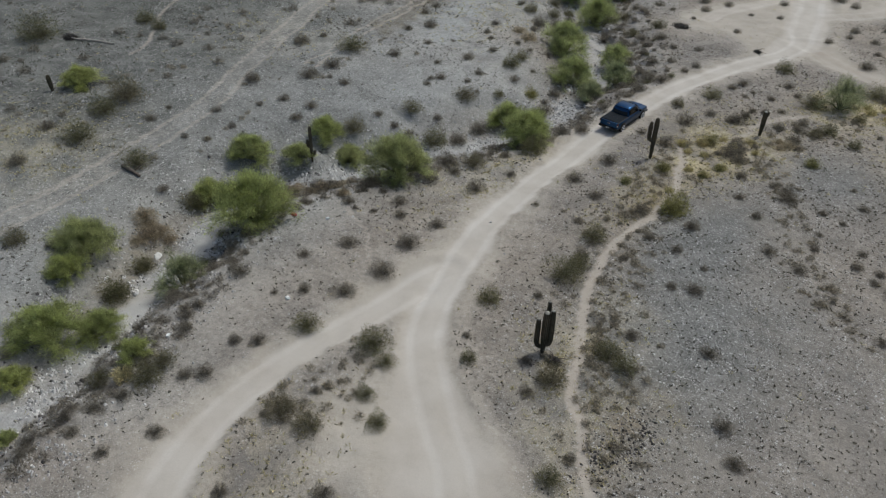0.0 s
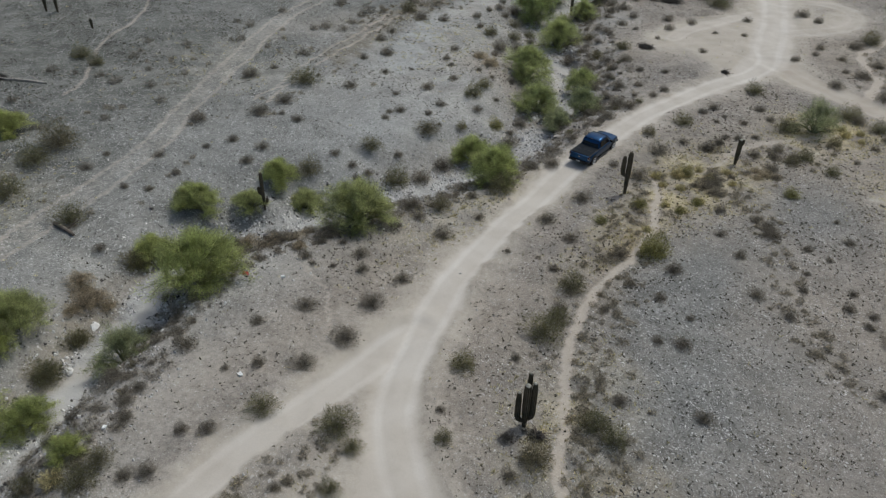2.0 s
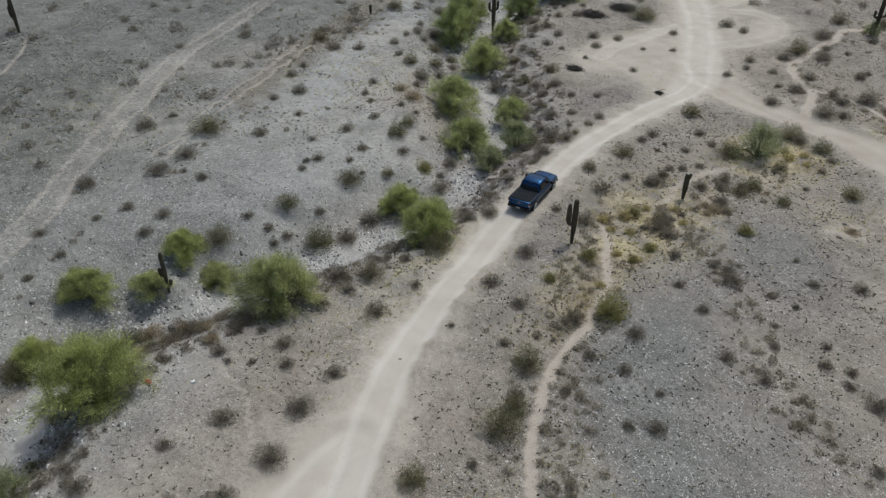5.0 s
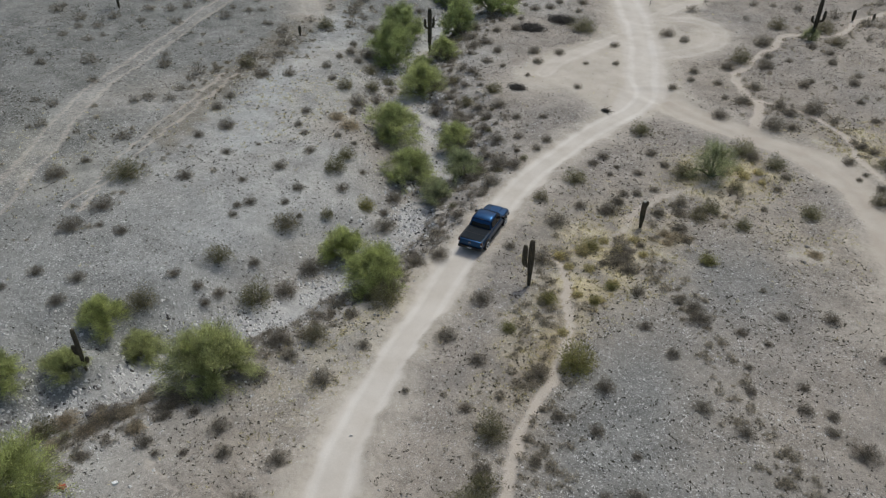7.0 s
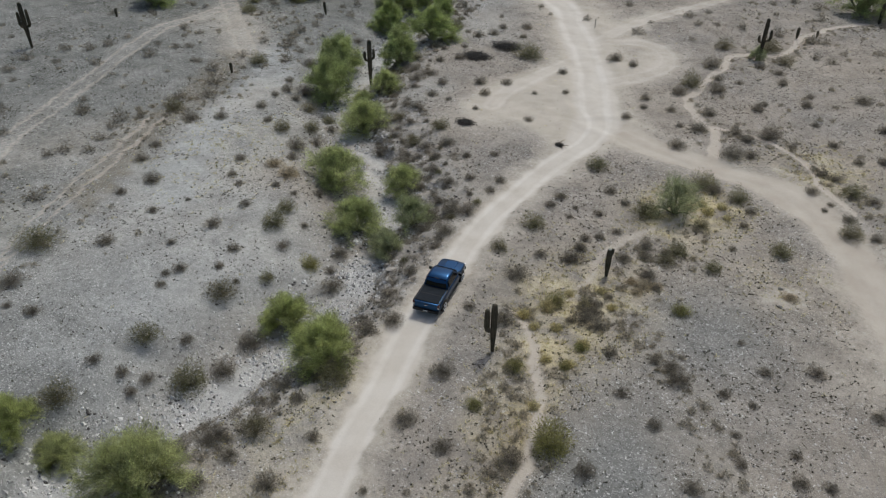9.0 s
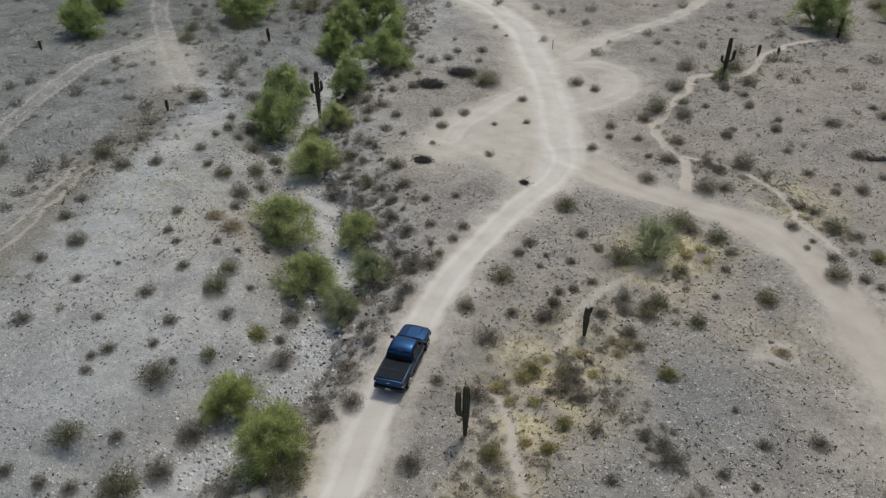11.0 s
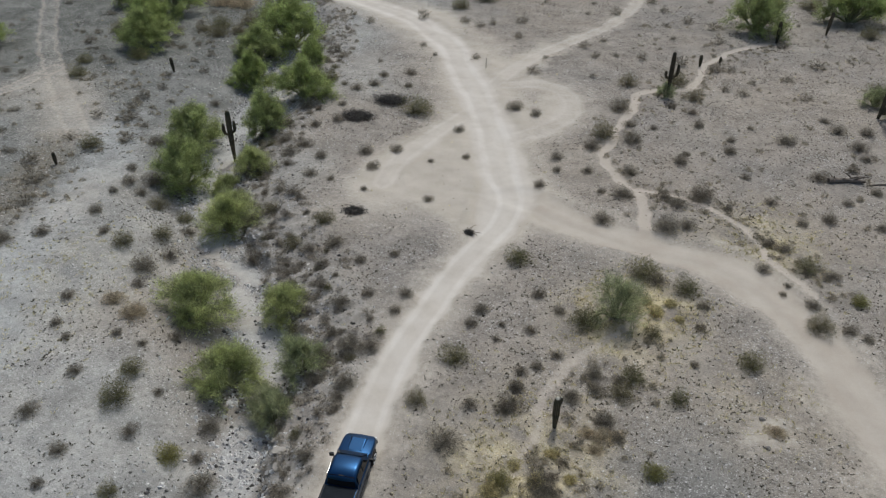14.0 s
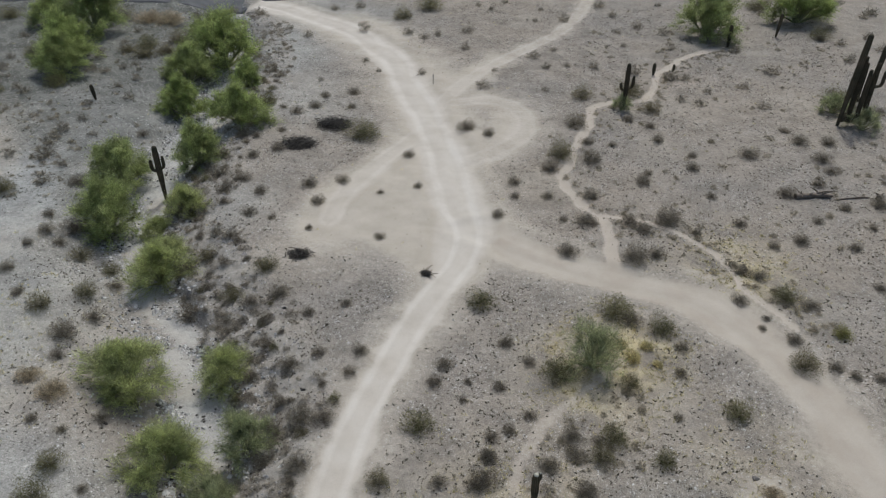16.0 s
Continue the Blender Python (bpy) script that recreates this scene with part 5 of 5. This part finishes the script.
def column(name, points, radii, parent, tip):
    verts, faces = ribbed(points, radii)
    me = mesh_of(name, verts, faces, CACTUS)
    me.materials.append(CACTUS_TIP if tip else CACTUS)
    ring = 26
    for poly in me.polygons:
        if poly.index >= len(faces) - 1 - 3 * ring:
            poly.material_index = 1
    return part(name, me, parent)


def saguaro(x, y, tall, radius, arms, label, lean=(0, 0), tip=False):
    """arms: (height on the trunk, bearing, reach, top height, radius)."""
    root = new("saguaro")
    root.matrix_basis = pose(x, y, float(height(x, y)) - 0.12)
    at = lambda h: np.array((lean[0] * h / tall, lean[1] * h / tall, h))
    hs = np.linspace(0, tall, 9)
    rs = radius * np.interp(hs / tall, (0, 0.12, 0.5, 0.9, 1), (0.5, 0.6, 1.0, 1.0, 0.82))
    column("trunk", [at(h) for h in hs], rs, root, tip)
    for h, bearing, reach, top, r in arms:
        o, s = at(h), np.array((math.cos(radians(bearing)), math.sin(radians(bearing)), 0))
        up = np.array((0, 0, 1.0))
        line = [o, o + s * reach * 0.45 + up * 0.03, o + s * reach * 0.85 + up * 0.16, o + s * reach + up * 0.42]
        line += [o + s * reach + up * (0.42 + (top - h - 0.42) * q) for q in (0.35, 0.7, 1.0)]
        column("arm", line, r * np.array((0.7, 0.8, 0.92, 1, 1, 0.97, 0.75)), root, tip)
    return tagged(root, label, "cactus", "saguaros")


saguaro(-18.2, 28.8, 3.3, 0.215, [(0.6, 222, 0.45, 2.8, 0.16), (0.6, 110, 0.38, 3.9, 0.15), (0.75, 40, 0.38, 3.5, 0.16)], "dark many-armed saguaro with pale tips beside the footpath", tip=True)
saguaro(-26.4, 55.0, 3.9, 0.20, [(1.8, 205, 0.45, 3.5, 0.18)], "dark two-column saguaro beside the dirt road")
saguaro(-21.5, 66.5, 2.5, 0.2, [(2.0, 20, 0.22, 2.6, 0.1)], "short dark saguaro with a broken top on the flat", tip=True)
saguaro(-14.5, 120.6, 5.3, 0.24, [(2.6, 20, 0.75, 3.9, 0.17), (2.4, 190, 0.6, 3.2, 0.15)], "tall saguaro with two arms over green scrub")
saguaro(-10.4, 131.6, 1.5, 0.2, [], "short single-column saguaro beside the footpath")
saguaro(-7.9, 132.8, 1.0, 0.16, [], "young knee-high saguaro beside the footpath")
saguaro(0.3, 143.7, 2.9, 0.26, [], "single dark saguaro column at the end of the footpath")
saguaro(7.5, 148.7, 3.2, 0.22, [], "slim single saguaro column on the far flat", (0.2, 0))
saguaro(-58.0, 97.0, 5.6, 0.26, [(3.2, 200, 0.6, 4.3, 0.16), (3.4, 20, 0.5, 4.6, 0.15)], "tall saguaro with short arms rising between green trees")
saguaro(-74.1, 113.4, 1.8, 0.2, [], "small leaning saguaro column on the far bank", (-0.15, 0))
saguaro(-74.0, 22.8, 1.6, 0.2, [], "small leaning saguaro on the stony slope", (-0.2, 0))
saguaro(-48.2, 34.3, 3.5, 0.14, [(1.5, 215, 0.3, 2.2, 0.12), (0.7, 30, 0.3, 1.2, 0.12)], "thin dark saguaro with stubby arms beside palo verdes")
saguaro(-99.1, 83.6, 5.6, 0.26, [(2.6, 180, 0.8, 4.4, 0.19), (2.8, 10, 0.7, 4.9, 0.19)], "tall saguaro with raised arms beyond the far track")
saguaro(-71.9, 88.1, 1.3, 0.17, [], "small single saguaro column on pale gravel")
saguaro(-103.3, 43.7, 3.0, 0.2, [], "dark saguaro column on the far slope", (0.2, 0))
saguaro(-102.0, 44.5, 3.1, 0.2, [], "dark saguaro column beside another on the far slope", (0.2, 0))
saguaro(-93.2, 44.4, 1.2, 0.16, [], "young saguaro beside a faint trail")
saguaro(-101.5, 56.3, 4.2, 0.24, [(1.8, 180, 0.6, 3.2, 0.17)], "thick saguaro at the head of a faint trail")
saguaro(-99.0, 98.1, 1.2, 0.17, [], "short saguaro among far scrub")
saguaro(7.9, 119.4, 9.8, 0.3, [(1.0, 15, 0.9, 7.6, 0.21), (0.8, 350, 1.5, 6.4, 0.22), (1.2, 40, 1.3, 5.2, 0.19), (0.7, 5, 2.3, 7.0, 0.2), (0.9, 25, 2.9, 5.6, 0.2)], "very tall leaning saguaro with many upright arms", (0.55, 0.1))
saguaro(12.4, 125.8, 7.4, 0.27, [(0.8, 195, 1.7, 5.6, 0.22), (0.8, 170, 0.9, 5.0, 0.22), (2.4, 5, 1.1, 4.2, 0.18)], "clump of thick upright saguaro arms from one base", (0.5, 0))


# ---------------------------------------------------------------- dead wood, rocks, litter
def log(name, a, b, radius, material, label, stubs=3, seed=0):
    """A fallen trunk with broken stubs, lying on the ground from a to b."""
    r = np.random.default_rng(seed)
    n = 7
    line = []
    for k in range(n):
        x, y = a[0] + (b[0] - a[0]) * k / (n - 1), a[1] + (b[1] - a[1]) * k / (n - 1)
        line.append((x + r.normal() * 0.04, y + r.normal() * 0.04, float(height(x, y)) + radius * 0.75 + abs(r.normal()) * 0.03))
    ob = new(name)
    ob.matrix_basis = pose(*a, float(height(*a)))
    inv = np.array((*a, float(height(*a))))
    v, f = limb(np.array(line) - inv, radius * np.linspace(1, 0.6, n) * r.uniform(0.85, 1.1, n), 9)
    caps = [tuple(range(9)), tuple(range(len(v) - 9, len(v)))]
    part("trunk", mesh_of("trunk", v, [tuple(q) for q in f] + caps, material, False), ob)
    for k in range(stubs):
        o = np.array(line[r.integers(1, n - 1)]) - inv
        q = o + np.array((r.normal() * 0.6, r.normal() * 0.6, 0.15 + r.uniform(0, 0.4)))
        v, f = limb(bend(o, q, r, 3), radius * np.array((0.4, 0.3, 0.22, 0.08)), 5)
        part("branch", mesh_of("branch", v, f, material), ob)
    return tagged(ob, label, "log")


log("fallen_log", (-57.2, 21.2), (-54.8, 21.5), 0.2, DEAD_WOOD, "dark fallen cactus trunk lying on gravel", 1, 1)
log("fallen_log", (0.0, 102.9), (3.3, 103.5), 0.27, DEAD_WOOD, "dark weathered fallen trunk with broken limbs", 8, 2)
log("fallen_log", (3.6, 103.2), (6.6, 103.9), 0.09, DEAD_WOOD, "thin dark fallen branch on the ground", 3, 3)
log("fallen_log", (-86.0, 30.2), (-81.6, 33.0), 0.12, PALE_WOOD, "bleached fallen trunk with a tangled root end", 4, 4)
log("tree_stump", (7.3, 103.6), (7.6, 103.9), 0.3, DEAD_WOOD, "dark broken stump beside a fallen log", 3, 5)


def boulder(x, y, size, material, label, name="rock", seed=0, flat=0.6):
    bm = bmesh.new()
    bmesh.ops.create_icosphere(bm, subdivisions=2, radius=0.5)
    r = random.Random(seed)
    cuts = [(Vector((r.gauss(0, 1), r.gauss(0, 1), r.gauss(0, 0.7))).normalized(), r.uniform(0.26, 0.42)) for _ in range(9)]
    for v in bm.verts:
        for n, d in cuts:
            over = v.co.dot(n) - d
            if over > 0:
                v.co -= n * over
        v.co *= 1 + 0.06 * noise.noise(v.co * 6 + Vector((seed, 0, 0)))
    me = bpy.data.meshes.new(name)
    bm.to_mesh(me)
    bm.free()
    me.materials.append(material)
    ob = new(name, me)
    ob.matrix_basis = pose(x, y, float(height(x, y)) + size * 0.12 * flat, 0, 0, r.uniform(0, 360)) @ Matrix.Diagonal((size, size * 0.75, size * flat, 1))
    return tagged(ob, label, "rock")


for k, (x, y, s) in enumerate([(-44.6, 31.8, 1.2), (-43.8, 32.4, 1.0), (-43.2, 33.0, 0.8), (-45.4, 31.2, 0.7)]):
    boulder(x, y, s, DARK_STONE, "dark grey rock outcrop in the wash bank", seed=k + 1)
for k, (x, y, s) in enumerate([(-37.3, 61.6, 1.1), (-36.9, 60.5, 0.8), (-37.9, 62.5, 0.7), (-36.6, 58.9, 0.6)]):
    boulder(x, y, s, BOULDER, "pale crumbling rock ledge in the wash bank", seed=k + 21, flat=0.35)
boulder(-54.5, 27.8, 0.55, DARK_STONE, "small black rock on pale gravel", seed=6)
boulder(-46.5, 18.0, 1.0, WHITE_STONE, "flat white slab lying in the wash", seed=7, flat=0.25)
boulder(-43.7, 14.7, 0.9, WHITE_STONE, "pale slab on the edge of the wash", seed=8, flat=0.5)
boulder(-29.9, 37.4, 0.3, STONE, "brown stone lying in the dirt road", seed=9)
# flat dark boulders added in place of the two dark burrow holes
boulder(-9.25, 67.8, 0.55, DARK_STONE, "flat dark stone standing in for a burrow hole in sand", seed=11, flat=0.3)
boulder(-9.3, 70.1, 0.6, DARK_STONE, "flat dark stone standing in for a second burrow hole", seed=12, flat=0.3)
boulder(-43.4, 34.4, 0.7, WHITE_STONE, "pale boulder below the wash bank", seed=10)


def crate(x, y, size, material, label, name, seed):
    """A crumpled piece of litter."""
    bm = bmesh.new()
    bmesh.ops.create_cube(bm, size=1)
    bmesh.ops.subdivide_edges(bm, edges=bm.edges[:], cuts=2, use_grid_fill=True)
    r = random.Random(seed)
    for v in bm.verts:
        v.co += Vector((r.uniform(-1, 1), r.uniform(-1, 1), r.uniform(-1, 1))) * 0.14
    me = bpy.data.meshes.new(name)
    bm.to_mesh(me)
    bm.free()
    me.materials.append(material)
    ob = new(name, me)
    ob.matrix_basis = pose(x, y, float(height(x, y)) + size * 0.22, 0, 0, r.uniform(0, 360)) @ Matrix.Diagonal((size, size * 0.7, size * 0.5, 1))
    return tagged(ob, label, "litter")


crate(-41.2, 27.1, 0.34, RED, "crumpled red plastic litter on gravel", "litter", 1)
crate(-47.0, 39.0, 0.4, WHITE, "crumpled white plastic bag beside a bush", "litter", 2)
crate(-38.9, 28.6, 0.25, WHITE, "small scrap of white plastic on gravel", "litter", 3)
crate(-33.4, 20.7, 0.3, WHITE, "small scrap of white paper on sand", "litter", 4)
crate(-35.7, 13.2, 0.25, WHITE, "small white scrap beside the wash", "litter", 5)


def brush_pile(x, y, w, seed, label):
    """A heap of dead cut branches."""
    r = np.random.default_rng(seed)
    ob = new("brush_pile")
    ob.matrix_basis = pose(x, y, float(height(x, y)))
    n = int(900 * w)
    p = r.normal(size=(n, 3)) * (w * 0.19, w * 0.14, 0.05 + 0.05 * w)
    p[:, 2] = np.abs(p[:, 2]) + 0.02
    tagged(part("tangle", mesh_of("tangle", *blades(p, r.normal(size=(n, 3)) * (1, 1, 0.25), r.uniform(0.15, 0.4, n), 0.06, r), CHARRED), ob), kind="stuff")
    sticks = [limb(bend(q, q + r.normal(size=3) * (0.4, 0.3, 0.12), r, 3), (0.035, 0.03, 0.025, 0.015), 5) for q in p[:14]]
    part("deadwood", mesh_of("deadwood", *join(sticks), DEAD_WOOD), ob)
    return tagged(ob, label, "brush pile", "brush piles")


brush_pile(-41.4, 87.2, 1.9, 1, "low heap of dark dead brush on sand")
brush_pile(-47.6, 106.2, 4.0, 2, "wide heap of dark grey dead brush")
brush_pile(-45.3, 111.3, 4.4, 3, "wide heap of dark grey dead branches")
brush_pile(-86.4, 30.2, 1.8, 5, "tangled dark root mass of a fallen trunk")
brush_pile(-17.2, 28.6, 0.9, 6, "twisted dead cactus debris beside a saguaro")
brush_pile(-30.9, 86.2, 0.8, 4, "ragged dead bush beside the dirt road")


def marker_post(x, y):
    ob = new("marker_post")
    ob.matrix_basis = pose(x, y, float(height(x, y)))
    bm = bmesh.new()
    bmesh.ops.create_cube(bm, size=1, matrix=Matrix.Translation((0, 0, 0.6)) @ Matrix.Diagonal((0.1, 0.1, 1.4, 1)))
    bmesh.ops.bevel(bm, geom=bm.edges[:], offset=0.012, segments=1, affect="EDGES")
    me = bpy.data.meshes.new("post")
    bm.to_mesh(me), bm.free()
    me.materials.append(PALE_WOOD)
    part("post", me, ob)
    return tagged(ob, "pale wooden marker post beside the dirt road", "post")


marker_post(-36.8, 124.6)

# ---------------------------------------------------------------- the pickup
def box(bm, x0, x1, y0, y1, z0, z1, bevel=0.03, taper=None):
    """A bevelled block; taper: how far the top draws in at (left and right, front, back)."""
    m = Matrix.Translation(((x0 + x1) / 2, (y0 + y1) / 2, (z0 + z1) / 2)) @ Matrix.Diagonal((x1 - x0, y1 - y0, z1 - z0, 1))
    made = bmesh.ops.create_cube(bm, size=1, matrix=m)["verts"]
    if taper:
        for v in made:
            if v.co.z > (z0 + z1) / 2:
                v.co.x -= math.copysign(taper[0], v.co.x - (x0 + x1) / 2)
                v.co.y += -taper[1] if v.co.y > (y0 + y1) / 2 else taper[2]
    edges = list({e for v in made for e in v.link_edges})
    if bevel:
        bmesh.ops.bevel(bm, geom=edges, offset=bevel, segments=2, affect="EDGES", profile=0.6)


def solid(name, material, parent, blocks, label="", smooth=False):
    bm = bmesh.new()
    for b in blocks:
        box(bm, *b[:6], *(b[6:]))
    me = bpy.data.meshes.new(name)
    bm.to_mesh(me), bm.free()
    me.materials.append(material)
    if smooth:
        me.polygons.foreach_set("use_smooth", [True] * len(me.polygons))
    return part(name, me, parent, label)


def lofted(name, material, parent, sections, label=""):
    """A skin through cross-sections, each a list of points of equal count, closed at both ends."""
    n = len(sections[0])
    verts = [p for s in sections for p in s]
    faces = [(i * n + k, i * n + (k + 1) % n, (i + 1) * n + (k + 1) % n, (i + 1) * n + k) for i in range(len(sections) - 1) for k in range(n)]
    faces += [tuple(range(n))[::-1], tuple((len(sections) - 1) * n + k for k in range(n))]
    me = mesh_of(name, verts, faces, material, True)
    bm = bmesh.new()
    bm.from_mesh(me)
    bmesh.ops.recalc_face_normals(bm, faces=bm.faces)
    for e in bm.edges:
        if e.calc_face_angle(0) > 0.7:
            e.smooth = False
    bm.to_mesh(me), bm.free()
    return part(name, me, parent, label)


def spun(name, material, parent, outline, at, sides=28, label=""):
    """A round piece on a cross axle: outline of (offset along the axle, radius)."""
    verts = [(at[0] + o, at[1] + r * math.cos(2 * math.pi * k / sides), at[2] + r * math.sin(2 * math.pi * k / sides)) for o, r in outline for k in range(sides)]
    n = len(outline)
    faces = [(i * sides + k, i * sides + (k + 1) % sides, (i + 1) * sides + (k + 1) % sides, (i + 1) * sides + k) for i in range(n - 1) for k in range(sides)]
    faces += [tuple(range(sides)), tuple((n - 1) * sides + k for k in range(sides))]
    me = mesh_of(name, verts, faces, material)
    return part(name, me, parent, label)


def pickup(x, y, turn):
    """A crew-cab pickup; its nose points along +y, its middle at the origin."""
    car = new("pickup_truck")
    car.matrix_basis = pose(x, y, float(height(x, y)) + 0.02, 0, 0, turn)
    W = 0.99

    def ring(yy, half, low, high, crown=0.03, shoulder=0.12):
        """Cross-section of the body at yy."""
        pts = [(-half + 0.06, low), (-half, low + 0.12), (-half, high - shoulder), (-half + 0.04, high - 0.04), (-half + 0.12, high), (0, high + crown)]
        return [(px, yy, pz) for px, pz in pts] + [(-px, yy, pz) for px, pz in pts[-2::-1]]

    lofted("body", PAINT, car, [ring(-2.86, W - 0.04, 0.55, 1.14, 0), ring(-2.80, W - 0.01, 0.5, 1.16, 0), ring(-1.2, W, 0.46, 1.17, 0), ring(-0.95, W, 0.44, 1.17, 0), ring(1.0, W, 0.44, 1.16, 0),
                                ring(1.22, W, 0.46, 1.17, 0.02), ring(1.5, W, 0.48, 1.16, 0.04), ring(2.4, W - 0.02, 0.5, 1.11, 0.05), ring(2.75, W - 0.07, 0.52, 1.04, 0.05), ring(2.92, W - 0.16, 0.56, 0.95, 0.04)])

    def cab(yy, half, high):
        pts = [(-half - 0.1, 1.12), (-half - 0.06, 1.3), (-half + 0.06, high - 0.08), (-half + 0.12, high - 0.02), (-half + 0.25, high), (0, high + 0.02)]
        return [(px, yy, pz) for px, pz in pts] + [(-px, yy, pz) for px, pz in pts[-2::-1]]

    lofted("cab", PAINT, car, [cab(-0.93, W - 0.13, 1.2), cab(-0.80, W - 0.14, 1.72), cab(-0.66, W - 0.16, 1.86), cab(-0.1, W - 0.16, 1.91), cab(0.45, W - 0.16, 1.89), cab(0.66, W - 0.18, 1.82), cab(1.42, W - 0.12, 1.2)])

    def pane(name, corners, label=""):
        v = [Vector(c) for c in corners]
        n = (v[1] - v[0]).cross(v[2] - v[0]).normalized() * 0.012
        verts = [tuple(c + n) for c in v] + [tuple(c - n) for c in v]
        k = len(v)
        faces = [tuple(range(k)), tuple(range(2 * k - 1, k - 1, -1))] + [(i, i + k, (i + 1) % k + k, (i + 1) % k) for i in range(k)]
        return part(name, mesh_of(name, verts, faces, GLASS), car, label)

    pane("rear_window", [(-0.78, -0.945, 1.24), (0.78, -0.945, 1.24), (0.70, -0.735, 1.80), (-0.70, -0.735, 1.80)], "dark tinted rear window")
    pane("windscreen", [(-0.82, 1.40, 1.235), (0.82, 1.40, 1.235), (0.70, 0.70, 1.83), (-0.70, 0.70, 1.83)])
    for s in (-1, 1):
        pane("side_window", [(s * 0.935, 0.98, 1.24), (s * 0.935, 0.13, 1.24), (s * 0.832, 0.13, 1.76), (s * 0.832, 0.52, 1.75)])
        pane("side_window", [(s * 0.935, 0.05, 1.24), (s * 0.935, -0.72, 1.24), (s * 0.832, -0.66, 1.72), (s * 0.832, 0.05, 1.76)])
        solid("door_handle", BLACK, car, [(s * 1.0 - 0.015, s * 1.0 + 0.015, 0.2, 0.4, 1.02, 1.06, 0.008)])
        solid("door_handle", BLACK, car, [(s * 1.0 - 0.015, s * 1.0 + 0.015, -0.68, -0.48, 1.02, 1.06, 0.008)])
        arm = solid("side_mirror", BLACK, car, [(s * 1.14 - 0.13, s * 1.14 + 0.13, 0.88, 1.02, 1.2, 1.42, 0.04)])
        solid("mirror_glass", GLASS, arm, [(s * 1.14 - 0.1, s * 1.14 + 0.1, 0.868, 0.882, 1.23, 1.39, 0.004)])
        solid("running_board", BLACK, car, [(s * 0.98 - 0.08, s * 0.98 + 0.08, -0.9, 1.0, 0.38, 0.45, 0.02)])
        light = solid("tail_light", RED_LENS, car, [(s * 0.92 - 0.075, s * 0.92 + 0.075, -2.885, -2.76, 0.82, 1.13, 0.02)], "red tail light with a pale lower lens")
        solid("lower_lens", WHITE, light, [(s * 0.92 - 0.06, s * 0.92 + 0.06, -2.892, -2.85, 0.83, 0.93, 0.01)])
        solid("headlight", WHITE, car, [(s * 0.76 - 0.14, s * 0.76 + 0.14, 2.8, 2.93, 0.78, 0.93, 0.03)])
        solid("bed_rail", BLACK, car, [(s * 0.93 - 0.05, s * 0.93 + 0.05, -2.82, -0.98, 1.165, 1.195, 0.01)])
    solid("tonneau_cover", COVER, car, [(-0.86, 0.86, -2.76, -1.0, 1.165, 1.21, 0.015)], "flat black vinyl cover over the bed")
    solid("cover_seam", BLACK, car, [(-0.86, 0.86, -1.9, -1.87, 1.205, 1.216, 0.004)])
    gate = solid("tailgate", PAINT, car, [(-0.83, 0.83, -2.905, -2.84, 0.66, 1.17, 0.02)])
    solid("badge", CHROME, gate, [(-0.10, 0.10, -2.917, -2.90, 0.93, 0.985, 0.01)], "small silver badge")
    solid("gate_handle", BLACK, gate, [(-0.14, 0.14, -2.92, -2.9, 1.04, 1.1, 0.01)])
    solid("rear_bumper", BLACK, car, [(-0.96, 0.96, -3.02, -2.82, 0.46, 0.66, 0.04)])
    solid("number_plate", WHITE, car, [(-0.16, 0.16, -3.035, -3.015, 0.5, 0.62, 0.004)], "white plate with a dark bar")
    solid("plate_bar", BLACK, car, [(-0.12, 0.12, -3.04, -3.034, 0.545, 0.58, 0.001)])
    solid("front_bumper", BLACK, car, [(-0.93, 0.93, 2.8, 3.0, 0.42, 0.64, 0.05)])
    solid("grille", BLACK, car, [(-0.6, 0.6, 2.86, 2.96, 0.66, 0.93, 0.03)])
    solid("roof_light", BLACK, car, [(-0.16, 0.16, -0.78, -0.72, 1.81, 1.845, 0.008)])
    solid("hood_bulge", PAINT, car, [(-0.5, 0.5, 1.5, 2.6, 1.1, 1.19, 0.04, (0.1, 0.1, 0.05))])
    solid("chassis", BLACK, car, [(-0.8, 0.8, -2.7, 2.7, 0.3, 0.55, 0.03)])
    for s in (-1, 1):
        for yy in (-1.86, 1.84):
            spun("wheel_arch", BLACK, car, [(s * 0.02, 0.47), (s * 0.105, 0.48), (s * 0.115, 0.44)], (s * 0.9, yy, 0.47))
            at = (s * 0.93, yy, 0.40)
            wheel = spun("wheel", BLACK, car, [(-0.13, 0.09), (0.10, 0.09)], at)
            spun("tyre", RUBBER, wheel, [(-0.12, 0.30), (-0.135, 0.37), (-0.10, 0.395), (0.10, 0.395), (0.135, 0.37), (0.12, 0.30)], at)
            spun("rim", ALLOY, wheel, [(s * 0.02, 0.27), (s * 0.11, 0.305), (s * 0.142, 0.30), (s * 0.13, 0.26), (s * 0.10, 0.10), (s * 0.14, 0.06)], at)
    return tagged(car, "dark blue crew-cab pickup with black bed cover on dirt", "pickup truck")


pickup(-32.1, 59.5, 2.7)
